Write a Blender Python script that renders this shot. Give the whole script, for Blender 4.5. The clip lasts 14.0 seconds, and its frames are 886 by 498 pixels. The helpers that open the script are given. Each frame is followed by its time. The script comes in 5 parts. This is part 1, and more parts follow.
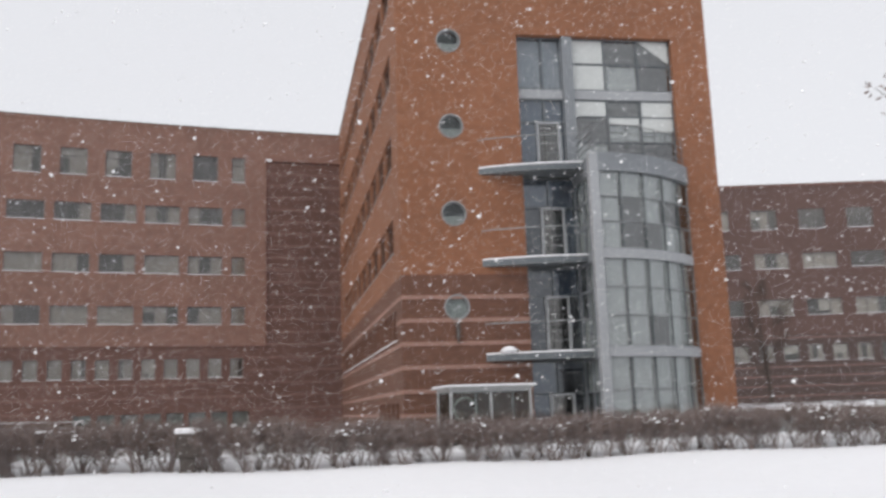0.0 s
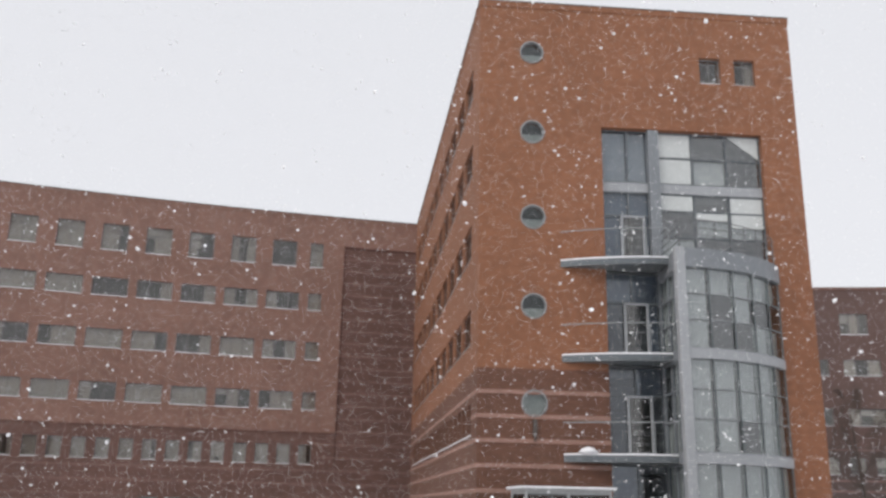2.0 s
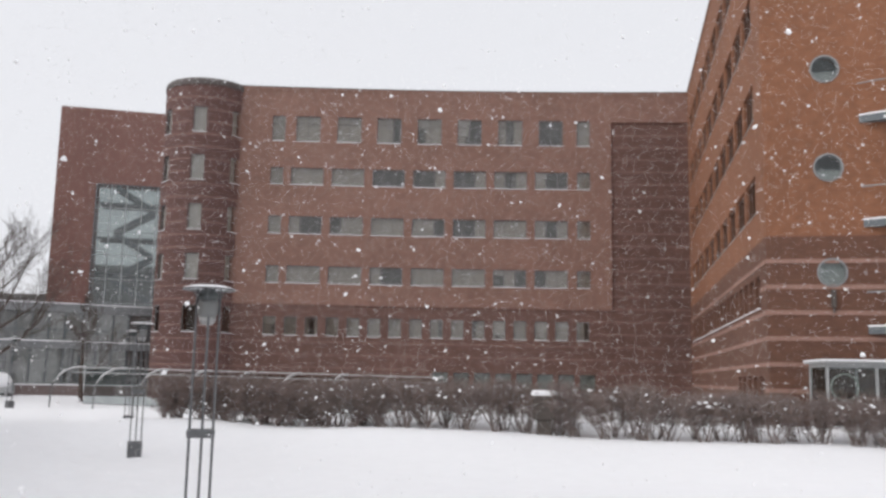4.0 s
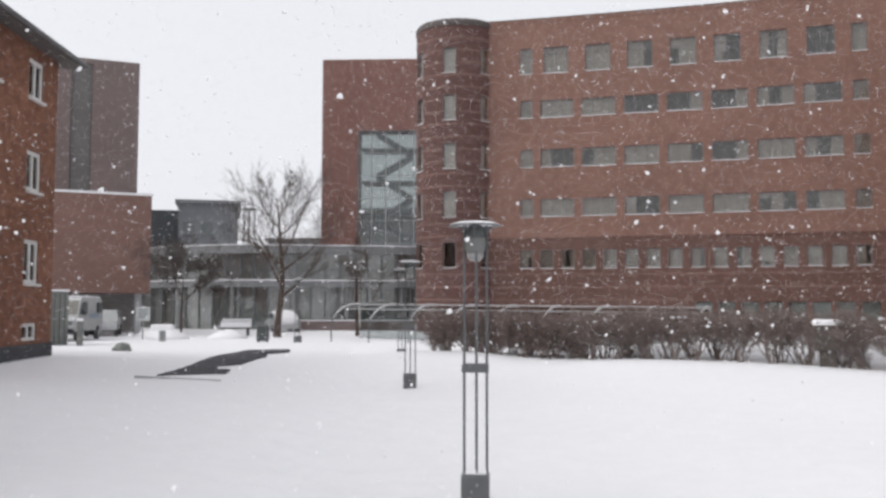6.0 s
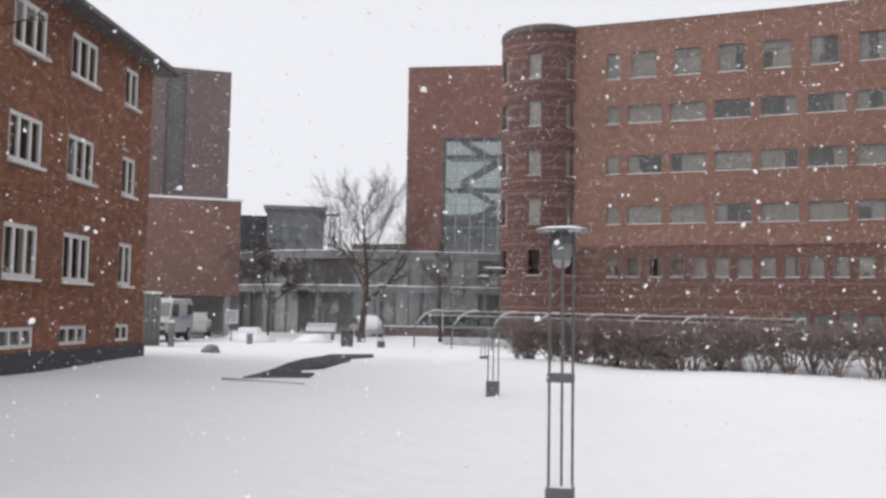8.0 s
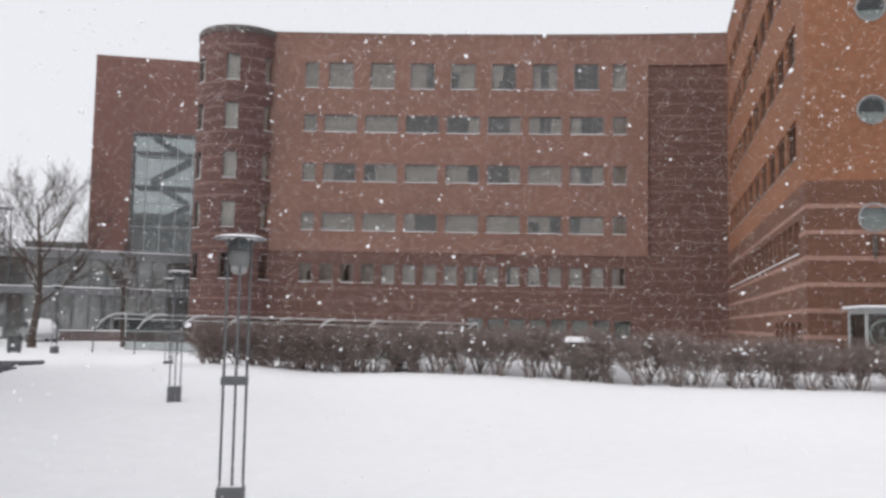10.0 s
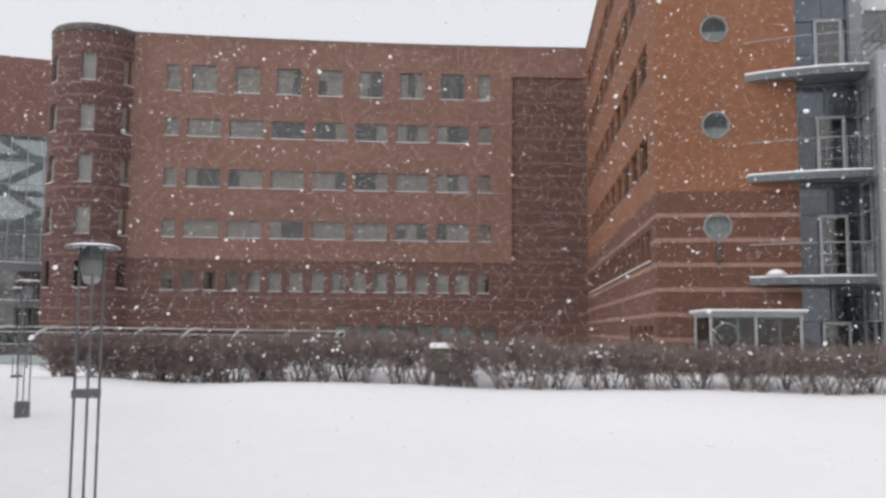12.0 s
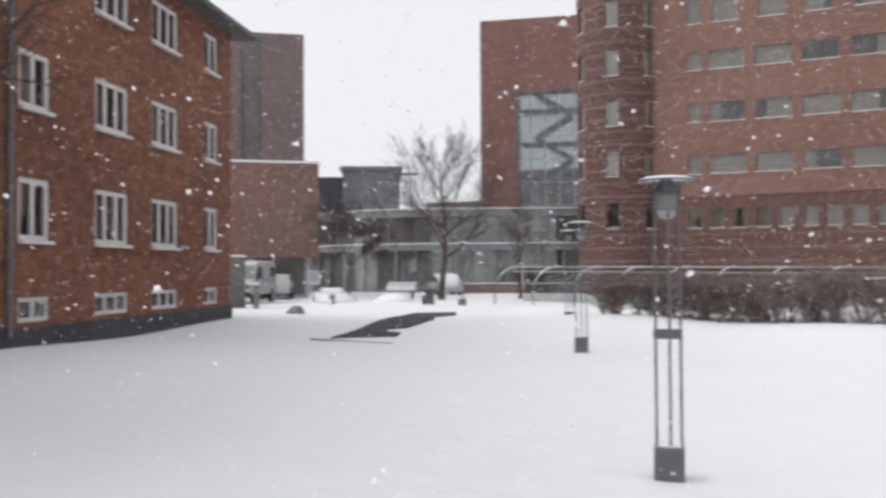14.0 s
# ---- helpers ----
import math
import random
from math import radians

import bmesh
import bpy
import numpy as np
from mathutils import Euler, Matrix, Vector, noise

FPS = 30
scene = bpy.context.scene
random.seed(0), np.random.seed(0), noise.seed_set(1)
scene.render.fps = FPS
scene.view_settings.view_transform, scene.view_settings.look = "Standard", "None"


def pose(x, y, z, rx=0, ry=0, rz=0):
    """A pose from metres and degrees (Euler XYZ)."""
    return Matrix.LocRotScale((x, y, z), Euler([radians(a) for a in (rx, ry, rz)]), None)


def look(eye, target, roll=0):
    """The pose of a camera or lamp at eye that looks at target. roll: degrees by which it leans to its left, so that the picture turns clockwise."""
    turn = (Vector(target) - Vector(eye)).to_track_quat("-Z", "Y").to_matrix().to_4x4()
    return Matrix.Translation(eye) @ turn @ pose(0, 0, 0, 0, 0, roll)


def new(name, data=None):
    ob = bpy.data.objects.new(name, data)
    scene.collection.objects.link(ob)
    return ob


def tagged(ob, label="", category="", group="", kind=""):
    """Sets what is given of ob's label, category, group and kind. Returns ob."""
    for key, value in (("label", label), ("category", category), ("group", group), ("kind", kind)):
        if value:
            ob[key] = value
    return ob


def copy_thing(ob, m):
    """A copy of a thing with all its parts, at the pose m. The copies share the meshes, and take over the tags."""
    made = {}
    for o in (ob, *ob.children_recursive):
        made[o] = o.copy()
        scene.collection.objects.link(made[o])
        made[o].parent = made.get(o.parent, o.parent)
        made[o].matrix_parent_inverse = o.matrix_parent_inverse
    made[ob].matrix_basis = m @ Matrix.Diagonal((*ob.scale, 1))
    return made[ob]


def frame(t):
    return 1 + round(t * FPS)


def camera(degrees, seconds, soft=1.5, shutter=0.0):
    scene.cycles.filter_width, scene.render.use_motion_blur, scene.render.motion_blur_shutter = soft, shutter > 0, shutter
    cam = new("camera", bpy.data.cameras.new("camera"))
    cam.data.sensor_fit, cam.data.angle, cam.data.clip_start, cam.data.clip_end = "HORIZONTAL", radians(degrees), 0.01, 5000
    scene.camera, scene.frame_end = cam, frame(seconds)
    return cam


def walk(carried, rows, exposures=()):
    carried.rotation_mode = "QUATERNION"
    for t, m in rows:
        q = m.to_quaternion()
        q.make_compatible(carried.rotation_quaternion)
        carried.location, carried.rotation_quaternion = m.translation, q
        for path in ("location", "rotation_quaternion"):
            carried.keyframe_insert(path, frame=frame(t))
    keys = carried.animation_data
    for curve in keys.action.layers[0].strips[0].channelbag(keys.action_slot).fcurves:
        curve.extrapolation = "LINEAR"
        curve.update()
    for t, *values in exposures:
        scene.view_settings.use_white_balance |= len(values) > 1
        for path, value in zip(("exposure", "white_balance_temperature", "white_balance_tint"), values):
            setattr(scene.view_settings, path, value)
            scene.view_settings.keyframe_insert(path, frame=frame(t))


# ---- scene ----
EYE = 1.85  # the eye's height; heights of the buildings below are counted from eye level

# ---- camera and walk ----
cam = camera(52.48, 14.0, soft=2.9, shutter=0.08)
ROWS = [
    (0.0, pose(0.111, -1.037, EYE + -0.042, 100.162, 1.857, -28.655)),
    (0.2, pose(0.282, -0.755, EYE + 0.068, 97.408, 0.791, -22.161)),
    (0.5, pose(0.395, -0.531, EYE + -0.047, 97.164, -2.440, -21.798)),
    (0.7, pose(0.464, -0.351, EYE + 0.045, 100.599, -1.413, -24.077)),
    (1.0, pose(0.298, -0.371, EYE + 0.080, 103.963, 1.167, -25.928)),
    (1.5, pose(0.141, -0.486, EYE + 0.015, 104.045, -0.225, -26.410)),
    (2.0, pose(0.165, -0.388, EYE + 0.087, 105.968, -1.101, -24.633)),
    (4.5, pose(-0.014, 0.174, EYE + -0.009, 96.101, -0.605, -3.316)),
    (5.0, pose(-0.035, 0.301, EYE + 0.015, 95.021, -0.240, -0.002)),
    (5.5, pose(-0.073, 0.479, EYE + -0.021, 94.371, 0.248, 3.333)),
    (6.0, pose(-0.117, 0.389, EYE + 0.017, 93.643, -0.080, 8.679)),
    (6.5, pose(-0.149, 0.545, EYE + 0.003, 94.331, -0.591, 12.913)),
    (7.0, pose(-0.174, 0.594, EYE + 0.015, 93.825, -0.914, 14.415)),
    (9.5, pose(-0.032, 0.537, EYE + 0.012, 94.562, -1.413, 7.520)),
    (10.0, pose(0.076, 0.135, EYE + 0.031, 94.638, -1.144, -5.258)),
    (10.5, pose(0.082, 0.126, EYE + 0.008, 93.444, -1.188, -10.946)),
    (11.0, pose(0.097, 0.022, EYE + 0.026, 92.166, -1.325, -11.557)),
    (11.5, pose(0.107, 0.024, EYE + 0.023, 92.209, -1.261, -11.638)),
    (12.0, pose(0.142, -0.054, EYE + 0.036, 95.189, -0.394, -13.569)),
    (12.5, pose(0.109, -0.377, EYE + -0.117, 95.795, -0.205, -20.001)),
    (13.0, pose(0.046, -0.508, EYE + 0.035, 95.791, 0.376, -28.384)),
    (13.1, pose(0.038, -0.523, EYE + 0.074, 95.475, 0.613, -28.001)),
    (13.2, pose(-0.044, -0.399, EYE + 0.093, 94.801, 0.796, -24.851)),
    (13.3, pose(-0.051, -0.283, EYE + 0.056, 94.130, 0.758, -20.860)),
    (13.4, pose(-0.025, -0.009, EYE + -0.024, 93.089, 0.335, -13.608)),
    (13.5, pose(-0.099, 0.104, EYE + -0.028, 92.316, 0.473, -8.842)),
    (13.6, pose(-0.154, 0.220, EYE + -0.025, 91.327, 0.698, -2.068)),
    (13.7, pose(-0.166, 0.351, EYE + -0.025, 91.063, 0.736, 1.061)),
    (13.8, pose(-0.244, 0.520, EYE + -0.023, 90.944, -0.444, 7.300)),
    (13.9, pose(-0.426, 0.630, EYE + -0.012, 90.931, -0.574, 11.263)),
    (14.0, pose(-0.454, 0.787, EYE + 0.017, 91.286, 0.369, 18.750)),
]
walk(cam, ROWS, ((0.0, 0.35), (2.2, 0.35), (4.3, 0.39), (7.0, 0.42), (9.5, 0.42), (10.5, 0.37), (13.0, 0.33), (13.5, 0.38), (14.0, 0.45)))

# ---- world and sun ----
world = bpy.data.worlds.new("overcast_sky")
scene.world = world
world.use_nodes = True
wn, wl = world.node_tree.nodes, world.node_tree.links
sky = wn.new("ShaderNodeTexSky")
sky.sky_type = "NISHITA"
sky.sun_disc = False
sky.sun_elevation, sky.sun_rotation = radians(41.5), radians(251)
sky.dust_density = 4.0
sky_grey = wn.new("ShaderNodeHueSaturation")
sky_grey.inputs["Saturation"].default_value = 0.12
sky_grey.inputs["Value"].default_value = 0.12
wl.new(sky.outputs["Color"], sky_grey.inputs["Color"])
cloud = wn.new("ShaderNodeMix")
cloud.data_type = "RGBA"
cloud.inputs[0].default_value = 0.85
wl.new(sky_grey.outputs["Color"], cloud.inputs[6])
cloud.inputs[7].default_value = (0.68, 0.687, 0.725, 1)
wl.new(cloud.outputs[2], wn["Background"].inputs["Color"])
wn["Background"].inputs["Strength"].default_value = 1.0
sun = new("sun", bpy.data.lights.new("sun", "SUN"))
sun.data.energy, sun.data.angle, sun.data.color = 0.95, radians(40), (1.0, 0.96, 0.92)
sun.matrix_world = look((-34, -12, 32), (0, 0, 0))


# ---- materials ----
def material(name, colour, rough=0.8, metal=0.0, vary=0.12, grain=6.0, stain=0.5, bump=0.0, bump_scale=40.0, other=None):
    """A surface with fine grain and broad stains in its colour, and fine relief."""
    m = bpy.data.materials.new(name)
    m.use_nodes = True
    n, l = m.node_tree.nodes, m.node_tree.links
    b = n["Principled BSDF"]
    tc = n.new("ShaderNodeTexCoord")
    fine, broad = n.new("ShaderNodeTexNoise"), n.new("ShaderNodeTexNoise")
    fine.inputs["Scale"].default_value, broad.inputs["Scale"].default_value = grain, stain
    fine.inputs["Detail"].default_value, broad.inputs["Detail"].default_value = 6, 4
    for t in (fine, broad):
        l.new(tc.outputs["Object"], t.inputs["Vector"])
    add = n.new("ShaderNodeMath")
    add.operation = "ADD"
    l.new(fine.outputs["Fac"], add.inputs[0])
    l.new(broad.outputs["Fac"], add.inputs[1])
    ramp = n.new("ShaderNodeMapRange")
    ramp.inputs["From Min"].default_value, ramp.inputs["From Max"].default_value = 0.6, 1.4
    l.new(add.outputs[0], ramp.inputs["Value"])
    mix = n.new("ShaderNodeMix")
    mix.data_type = "RGBA"
    dark = other or [c * (1 - 2 * vary) for c in colour]
    mix.inputs[6].default_value = (*dark, 1)
    mix.inputs[7].default_value = (*[min(1, c * (1 + vary)) for c in colour], 1)
    l.new(ramp.outputs["Result"], mix.inputs[0])
    l.new(mix.outputs[2], b.inputs["Base Color"])
    b.inputs["Roughness"].default_value, b.inputs["Metallic"].default_value = rough, metal
    if bump:
        tex, bm = n.new("ShaderNodeTexNoise"), n.new("ShaderNodeBump")
        tex.inputs["Scale"].default_value = bump_scale
        tex.inputs["Detail"].default_value = 5
        l.new(tc.outputs["Object"], tex.inputs["Vector"])
        l.new(tex.outputs["Fac"], bm.inputs["Height"])
        bm.inputs["Strength"].default_value, bm.inputs["Distance"].default_value = bump, 0.02
        l.new(bm.outputs["Normal"], b.inputs["Normal"])
    return m


def brickwork(name, one, two, mortar, stain=0.25, course=0.083):
    """Running-bond brickwork with recessed joints and broad weathering; it runs along x or y and up z."""
    m = bpy.data.materials.new(name)
    m.use_nodes = True
    n, l = m.node_tree.nodes, m.node_tree.links
    b = n["Principled BSDF"]
    tc, sep, com, add = n.new("ShaderNodeTexCoord"), n.new("ShaderNodeSeparateXYZ"), n.new("ShaderNodeCombineXYZ"), n.new("ShaderNodeMath")
    l.new(tc.outputs["Object"], sep.inputs[0])
    l.new(sep.outputs["X"], add.inputs[0])
    l.new(sep.outputs["Y"], add.inputs[1])
    l.new(add.outputs[0], com.inputs["X"])
    l.new(sep.outputs["Z"], com.inputs["Y"])
    br = n.new("ShaderNodeTexBrick")
    br.inputs["Scale"].default_value = 1.0
    br.inputs["Brick Width"].default_value, br.inputs["Row Height"].default_value = 0.24, course
    br.inputs["Mortar Size"].default_value, br.inputs["Mortar Smooth"].default_value = 0.007, 0.3
    br.inputs["Color1"].default_value, br.inputs["Color2"].default_value, br.inputs["Mortar"].default_value = (*one, 1), (*two, 1), (*mortar, 1)
    l.new(com.outputs[0], br.inputs["Vector"])
    broad, fine = n.new("ShaderNodeTexNoise"), n.new("ShaderNodeTexNoise")
    broad.inputs["Scale"].default_value, broad.inputs["Detail"].default_value = 0.22, 6
    fine.inputs["Scale"].default_value, fine.inputs["Detail"].default_value = 3.5, 6
    l.new(tc.outputs["Object"], broad.inputs["Vector"])
    l.new(tc.outputs["Object"], fine.inputs["Vector"])
    both = n.new("ShaderNodeMath")
    l.new(broad.outputs["Fac"], both.inputs[0])
    l.new(fine.outputs["Fac"], both.inputs[1])
    rng = n.new("ShaderNodeMapRange")
    rng.inputs["From Min"].default_value, rng.inputs["From Max"].default_value = 0.65, 1.35
    rng.inputs["To Min"].default_value, rng.inputs["To Max"].default_value = 1 - stain, 1 + stain * 0.7
    l.new(both.outputs[0], rng.inputs["Value"])
    mul = n.new("ShaderNodeVectorMath")
    mul.operation = "SCALE"
    l.new(br.outputs["Color"], mul.inputs[0])
    l.new(rng.outputs["Result"], mul.inputs["Scale"])
    l.new(mul.outputs[0], b.inputs["Base Color"])
    b.inputs["Roughness"].default_value = 0.88
    bump = n.new("ShaderNodeBump")
    bump.invert = True
    bump.inputs["Strength"].default_value, bump.inputs["Distance"].default_value = 0.5, 0.008
    l.new(br.outputs["Fac"], bump.inputs["Height"])
    l.new(bump.outputs["Normal"], b.inputs["Normal"])
    return m


def glazing(name, tint=(0.70, 0.72, 0.71), gloss=0.10):
    m = bpy.data.materials.new(name)
    m.use_nodes = True
    n, l = m.node_tree.nodes, m.node_tree.links
    n.remove(n["Principled BSDF"])
    clear, shine, mix = n.new("ShaderNodeBsdfTransparent"), n.new("ShaderNodeBsdfGlossy"), n.new("ShaderNodeMixShader")
    clear.inputs["Color"].default_value = (*tint, 1)
    shine.inputs["Roughness"].default_value = 0.06
    shine.inputs["Color"].default_value = (0.92, 0.92, 0.92, 1)
    tc, wob, bump = n.new("ShaderNodeTexCoord"), n.new("ShaderNodeTexNoise"), n.new("ShaderNodeBump")
    wob.inputs["Scale"].default_value = 0.8
    l.new(tc.outputs["Object"], wob.inputs["Vector"])
    l.new(wob.outputs["Fac"], bump.inputs["Height"])
    bump.inputs["Strength"].default_value, bump.inputs["Distance"].default_value = 0.15, 0.05
    l.new(bump.outputs["Normal"], shine.inputs["Normal"])
    mix.inputs[0].default_value = gloss
    l.new(clear.outputs[0], mix.inputs[1])
    l.new(shine.outputs[0], mix.inputs[2])
    l.new(mix.outputs[0], n["Material Output"].inputs["Surface"])
    return m


BRICK_ORANGE = brickwork("orange_brick", (0.268, 0.111, 0.056), (0.228, 0.092, 0.045), (0.212, 0.124, 0.087), 0.2)
BRICK_WING = brickwork("pale_red_brick", (0.258, 0.139, 0.107), (0.222, 0.118, 0.09), (0.222, 0.155, 0.129), 0.2)
BRICK_DARK = brickwork("dark_brown_brick", (0.155, 0.07, 0.044), (0.12, 0.053, 0.034), (0.13, 0.076, 0.055), 0.2)
BRICK_DARK_FAR = brickwork("dark_purple_brick", (0.16, 0.085, 0.068), (0.13, 0.068, 0.055), (0.135, 0.088, 0.075), 0.24)
BRICK_BAND = brickwork("band_brick", (0.33, 0.19, 0.15), (0.29, 0.165, 0.13), (0.27, 0.18, 0.15), 0.2)
BRICK_BAND_FAR = brickwork("band_brick_far", (0.225, 0.132, 0.111), (0.195, 0.114, 0.096), (0.185, 0.126, 0.108), 0.2)
BRICK_EAST = brickwork("brown_dark_brick", (0.118, 0.07, 0.06), (0.10, 0.058, 0.05), (0.112, 0.08, 0.07), 0.18)
BRICK_EAST_LOW = brickwork("brown_base_brick", (0.088, 0.06, 0.054), (0.074, 0.05, 0.045), (0.085, 0.066, 0.06), 0.2)
BRICK_ROUND = brickwork("plum_brick", (0.14, 0.07, 0.06), (0.11, 0.055, 0.048), (0.12, 0.075, 0.066), 0.22)
BRICK_OLD = brickwork("old_red_brick", (0.243, 0.1, 0.054), (0.165, 0.066, 0.037), (0.17, 0.1, 0.073), 0.55, 0.075)
BRICK_BACK = brickwork("back_red_brick", (0.236, 0.116, 0.096), (0.206, 0.1, 0.083), (0.205, 0.135, 0.115), 0.16)
BRICK_FAR = brickwork("brown_grey_brick", (0.2, 0.152, 0.142), (0.178, 0.136, 0.128), (0.185, 0.153, 0.145), 0.14)
BRICK_LOW = brickwork("brown_brick", (0.25, 0.143, 0.118), (0.22, 0.125, 0.104), (0.225, 0.16, 0.137), 0.16)
SNOW = material("snow", (0.86, 0.865, 0.885), 0.7, vary=0.02, grain=3, stain=0.15, bump=0.35, bump_scale=9)
SNOW_CAP = material("snow_cap", (0.87, 0.87, 0.89), 0.75, vary=0.03, grain=12, bump=0.3, bump_scale=25)
FLAKE = material("snow_flake", (0.93, 0.93, 0.94), 0.8, vary=0.02)
CONCRETE = material("concrete", (0.42, 0.43, 0.44), 0.8, vary=0.1, bump=0.2)
FACADE_GREY = material("grey_facade_metal", (0.205, 0.22, 0.235), 0.5, 0.1, vary=0.08)
WHITE_BAND = material("pale_grey_panel", (0.32, 0.332, 0.345), 0.5, vary=0.06)
PALE_PANEL = material("off_white_panel", (0.52, 0.54, 0.53), 0.5, vary=0.05)
MULLION = material("dark_mullion", (0.13, 0.145, 0.155), 0.5, 0.2)
MULLION_BAY = material("dark_grey_mullion", (0.115, 0.13, 0.135), 0.5, 0.1)
TRANSOM_BAY = material("grey_transom", (0.27, 0.285, 0.295), 0.5, 0.1)
FRAME_GREY = material("grey_window_frame", (0.19, 0.18, 0.172), 0.6)
FRAME_BROWN = material("brown_window_frame", (0.16, 0.085, 0.06), 0.6)
FRAME_WHITE = material("white_window_paint", (0.66, 0.655, 0.64), 0.5, vary=0.06)
CURTAIN = material("pale_curtain", (0.54, 0.52, 0.495), 0.9, vary=0.1)
BLIND = material("white_blind", (0.57, 0.572, 0.56), 0.8, vary=0.07)
ROOM = material("dim_room", (0.27, 0.265, 0.26), 0.9)
ROOF = material("dark_roof", (0.10, 0.085, 0.08), 0.85, bump=0.4, bump_scale=12)
PLINTH = material("dark_plinth", (0.055, 0.058, 0.065), 0.8, vary=0.2)
STEEL = material("painted_grey_steel", (0.15, 0.153, 0.158), 0.5, 0.4, vary=0.15)
STEEL_PALE = material("galvanised_steel", (0.33, 0.345, 0.35), 0.45, 0.5)
RING_STEEL = material("dull_ring_steel", (0.27, 0.275, 0.275), 0.5, 0.3)
STEEL_WHITE = material("white_steel", (0.44, 0.45, 0.45), 0.5)
HOUSING = material("lamp_housing", (0.09, 0.10, 0.10), 0.45, 0.3)
BARK = material("bark", (0.085, 0.062, 0.05), 0.9, vary=0.25, grain=20, bump=0.6)
TWIG = material("hedge_twig", (0.27, 0.218, 0.2), 0.9, vary=0.3, grain=4)
DRY_LEAF = material("dry_leaf", (0.205, 0.14, 0.12), 0.85, vary=0.35, grain=9)
DARK_LEAF = material("dark_dry_leaf", (0.085, 0.07, 0.066), 0.85, vary=0.3, grain=9)
ASPHALT = material("wet_asphalt", (0.04, 0.041, 0.05), 0.8, vary=0.2, bump=0.4, bump_scale=60)
VAN_WHITE = material("white_car_paint", (0.46, 0.47, 0.47), 0.35)
VAN_BLUE = material("blue_grey_print", (0.30, 0.37, 0.46), 0.4)
RUBBER = material("rubber", (0.025, 0.025, 0.027), 0.8)
CONTAINER = material("grey_green_metal", (0.20, 0.21, 0.20), 0.6, vary=0.15)
CABINET = material("grey_brown_cabinet", (0.095, 0.078, 0.068), 0.7, vary=0.2)
# These three greys are lifted so that distance haze sits in their colour.
DARK = material("dark_undercroft", (0.27, 0.265, 0.26), 0.9)
GREY_CLAD = material("grey_cladding", (0.235, 0.243, 0.25), 0.7)
HALL_CLAD = material("haze_lightened_cladding", (0.30, 0.315, 0.335), 0.6, vary=0.08)
BLOCK_PANEL = material("grey_block_panel", (0.165, 0.155, 0.152), 0.8)
DRAPE_WARM = material("grey_net_curtain", (0.5, 0.485, 0.465), 0.9, vary=0.1)
# Backing added behind the recess glass to brighten it to a hazy blue-grey.
RECESS_BACKING = material("blue_grey_backing", (0.2, 0.222, 0.245), 0.85, vary=0.12)
LENS_RIM = material("pale_lamp_glass", (0.32, 0.32, 0.315), 0.3)
LAMP_JAR = material("frosted_lamp_glass", (0.165, 0.168, 0.165), 0.35, vary=0.1)
RING_GREEN = material("pale_green_print", (0.25, 0.30, 0.27), 0.6)
GLASS = glazing("window_glass", (0.79, 0.775, 0.75), 0.075)
GLASS_BAY = glazing("bay_glass", (0.80, 0.825, 0.825), 0.13)
GLASS_STAIR = glazing("stair_glass", (0.74, 0.765, 0.76), 0.07)
GLASS_ROUND = glazing("round_window_glass", (0.72, 0.76, 0.76), 0.05)
GLASS_LINK = glazing("dark_glass", (0.88, 0.88, 0.86), 0.1)
GLASS_SHELTER = glazing("shelter_glass", (0.72, 0.75, 0.745), 0.03)
GLASS_RECESS = glazing("recess_glass", (0.72, 0.76, 0.80), 0.08)
LENS = glazing("lamp_glass", (0.55, 0.57, 0.56), 0.14)


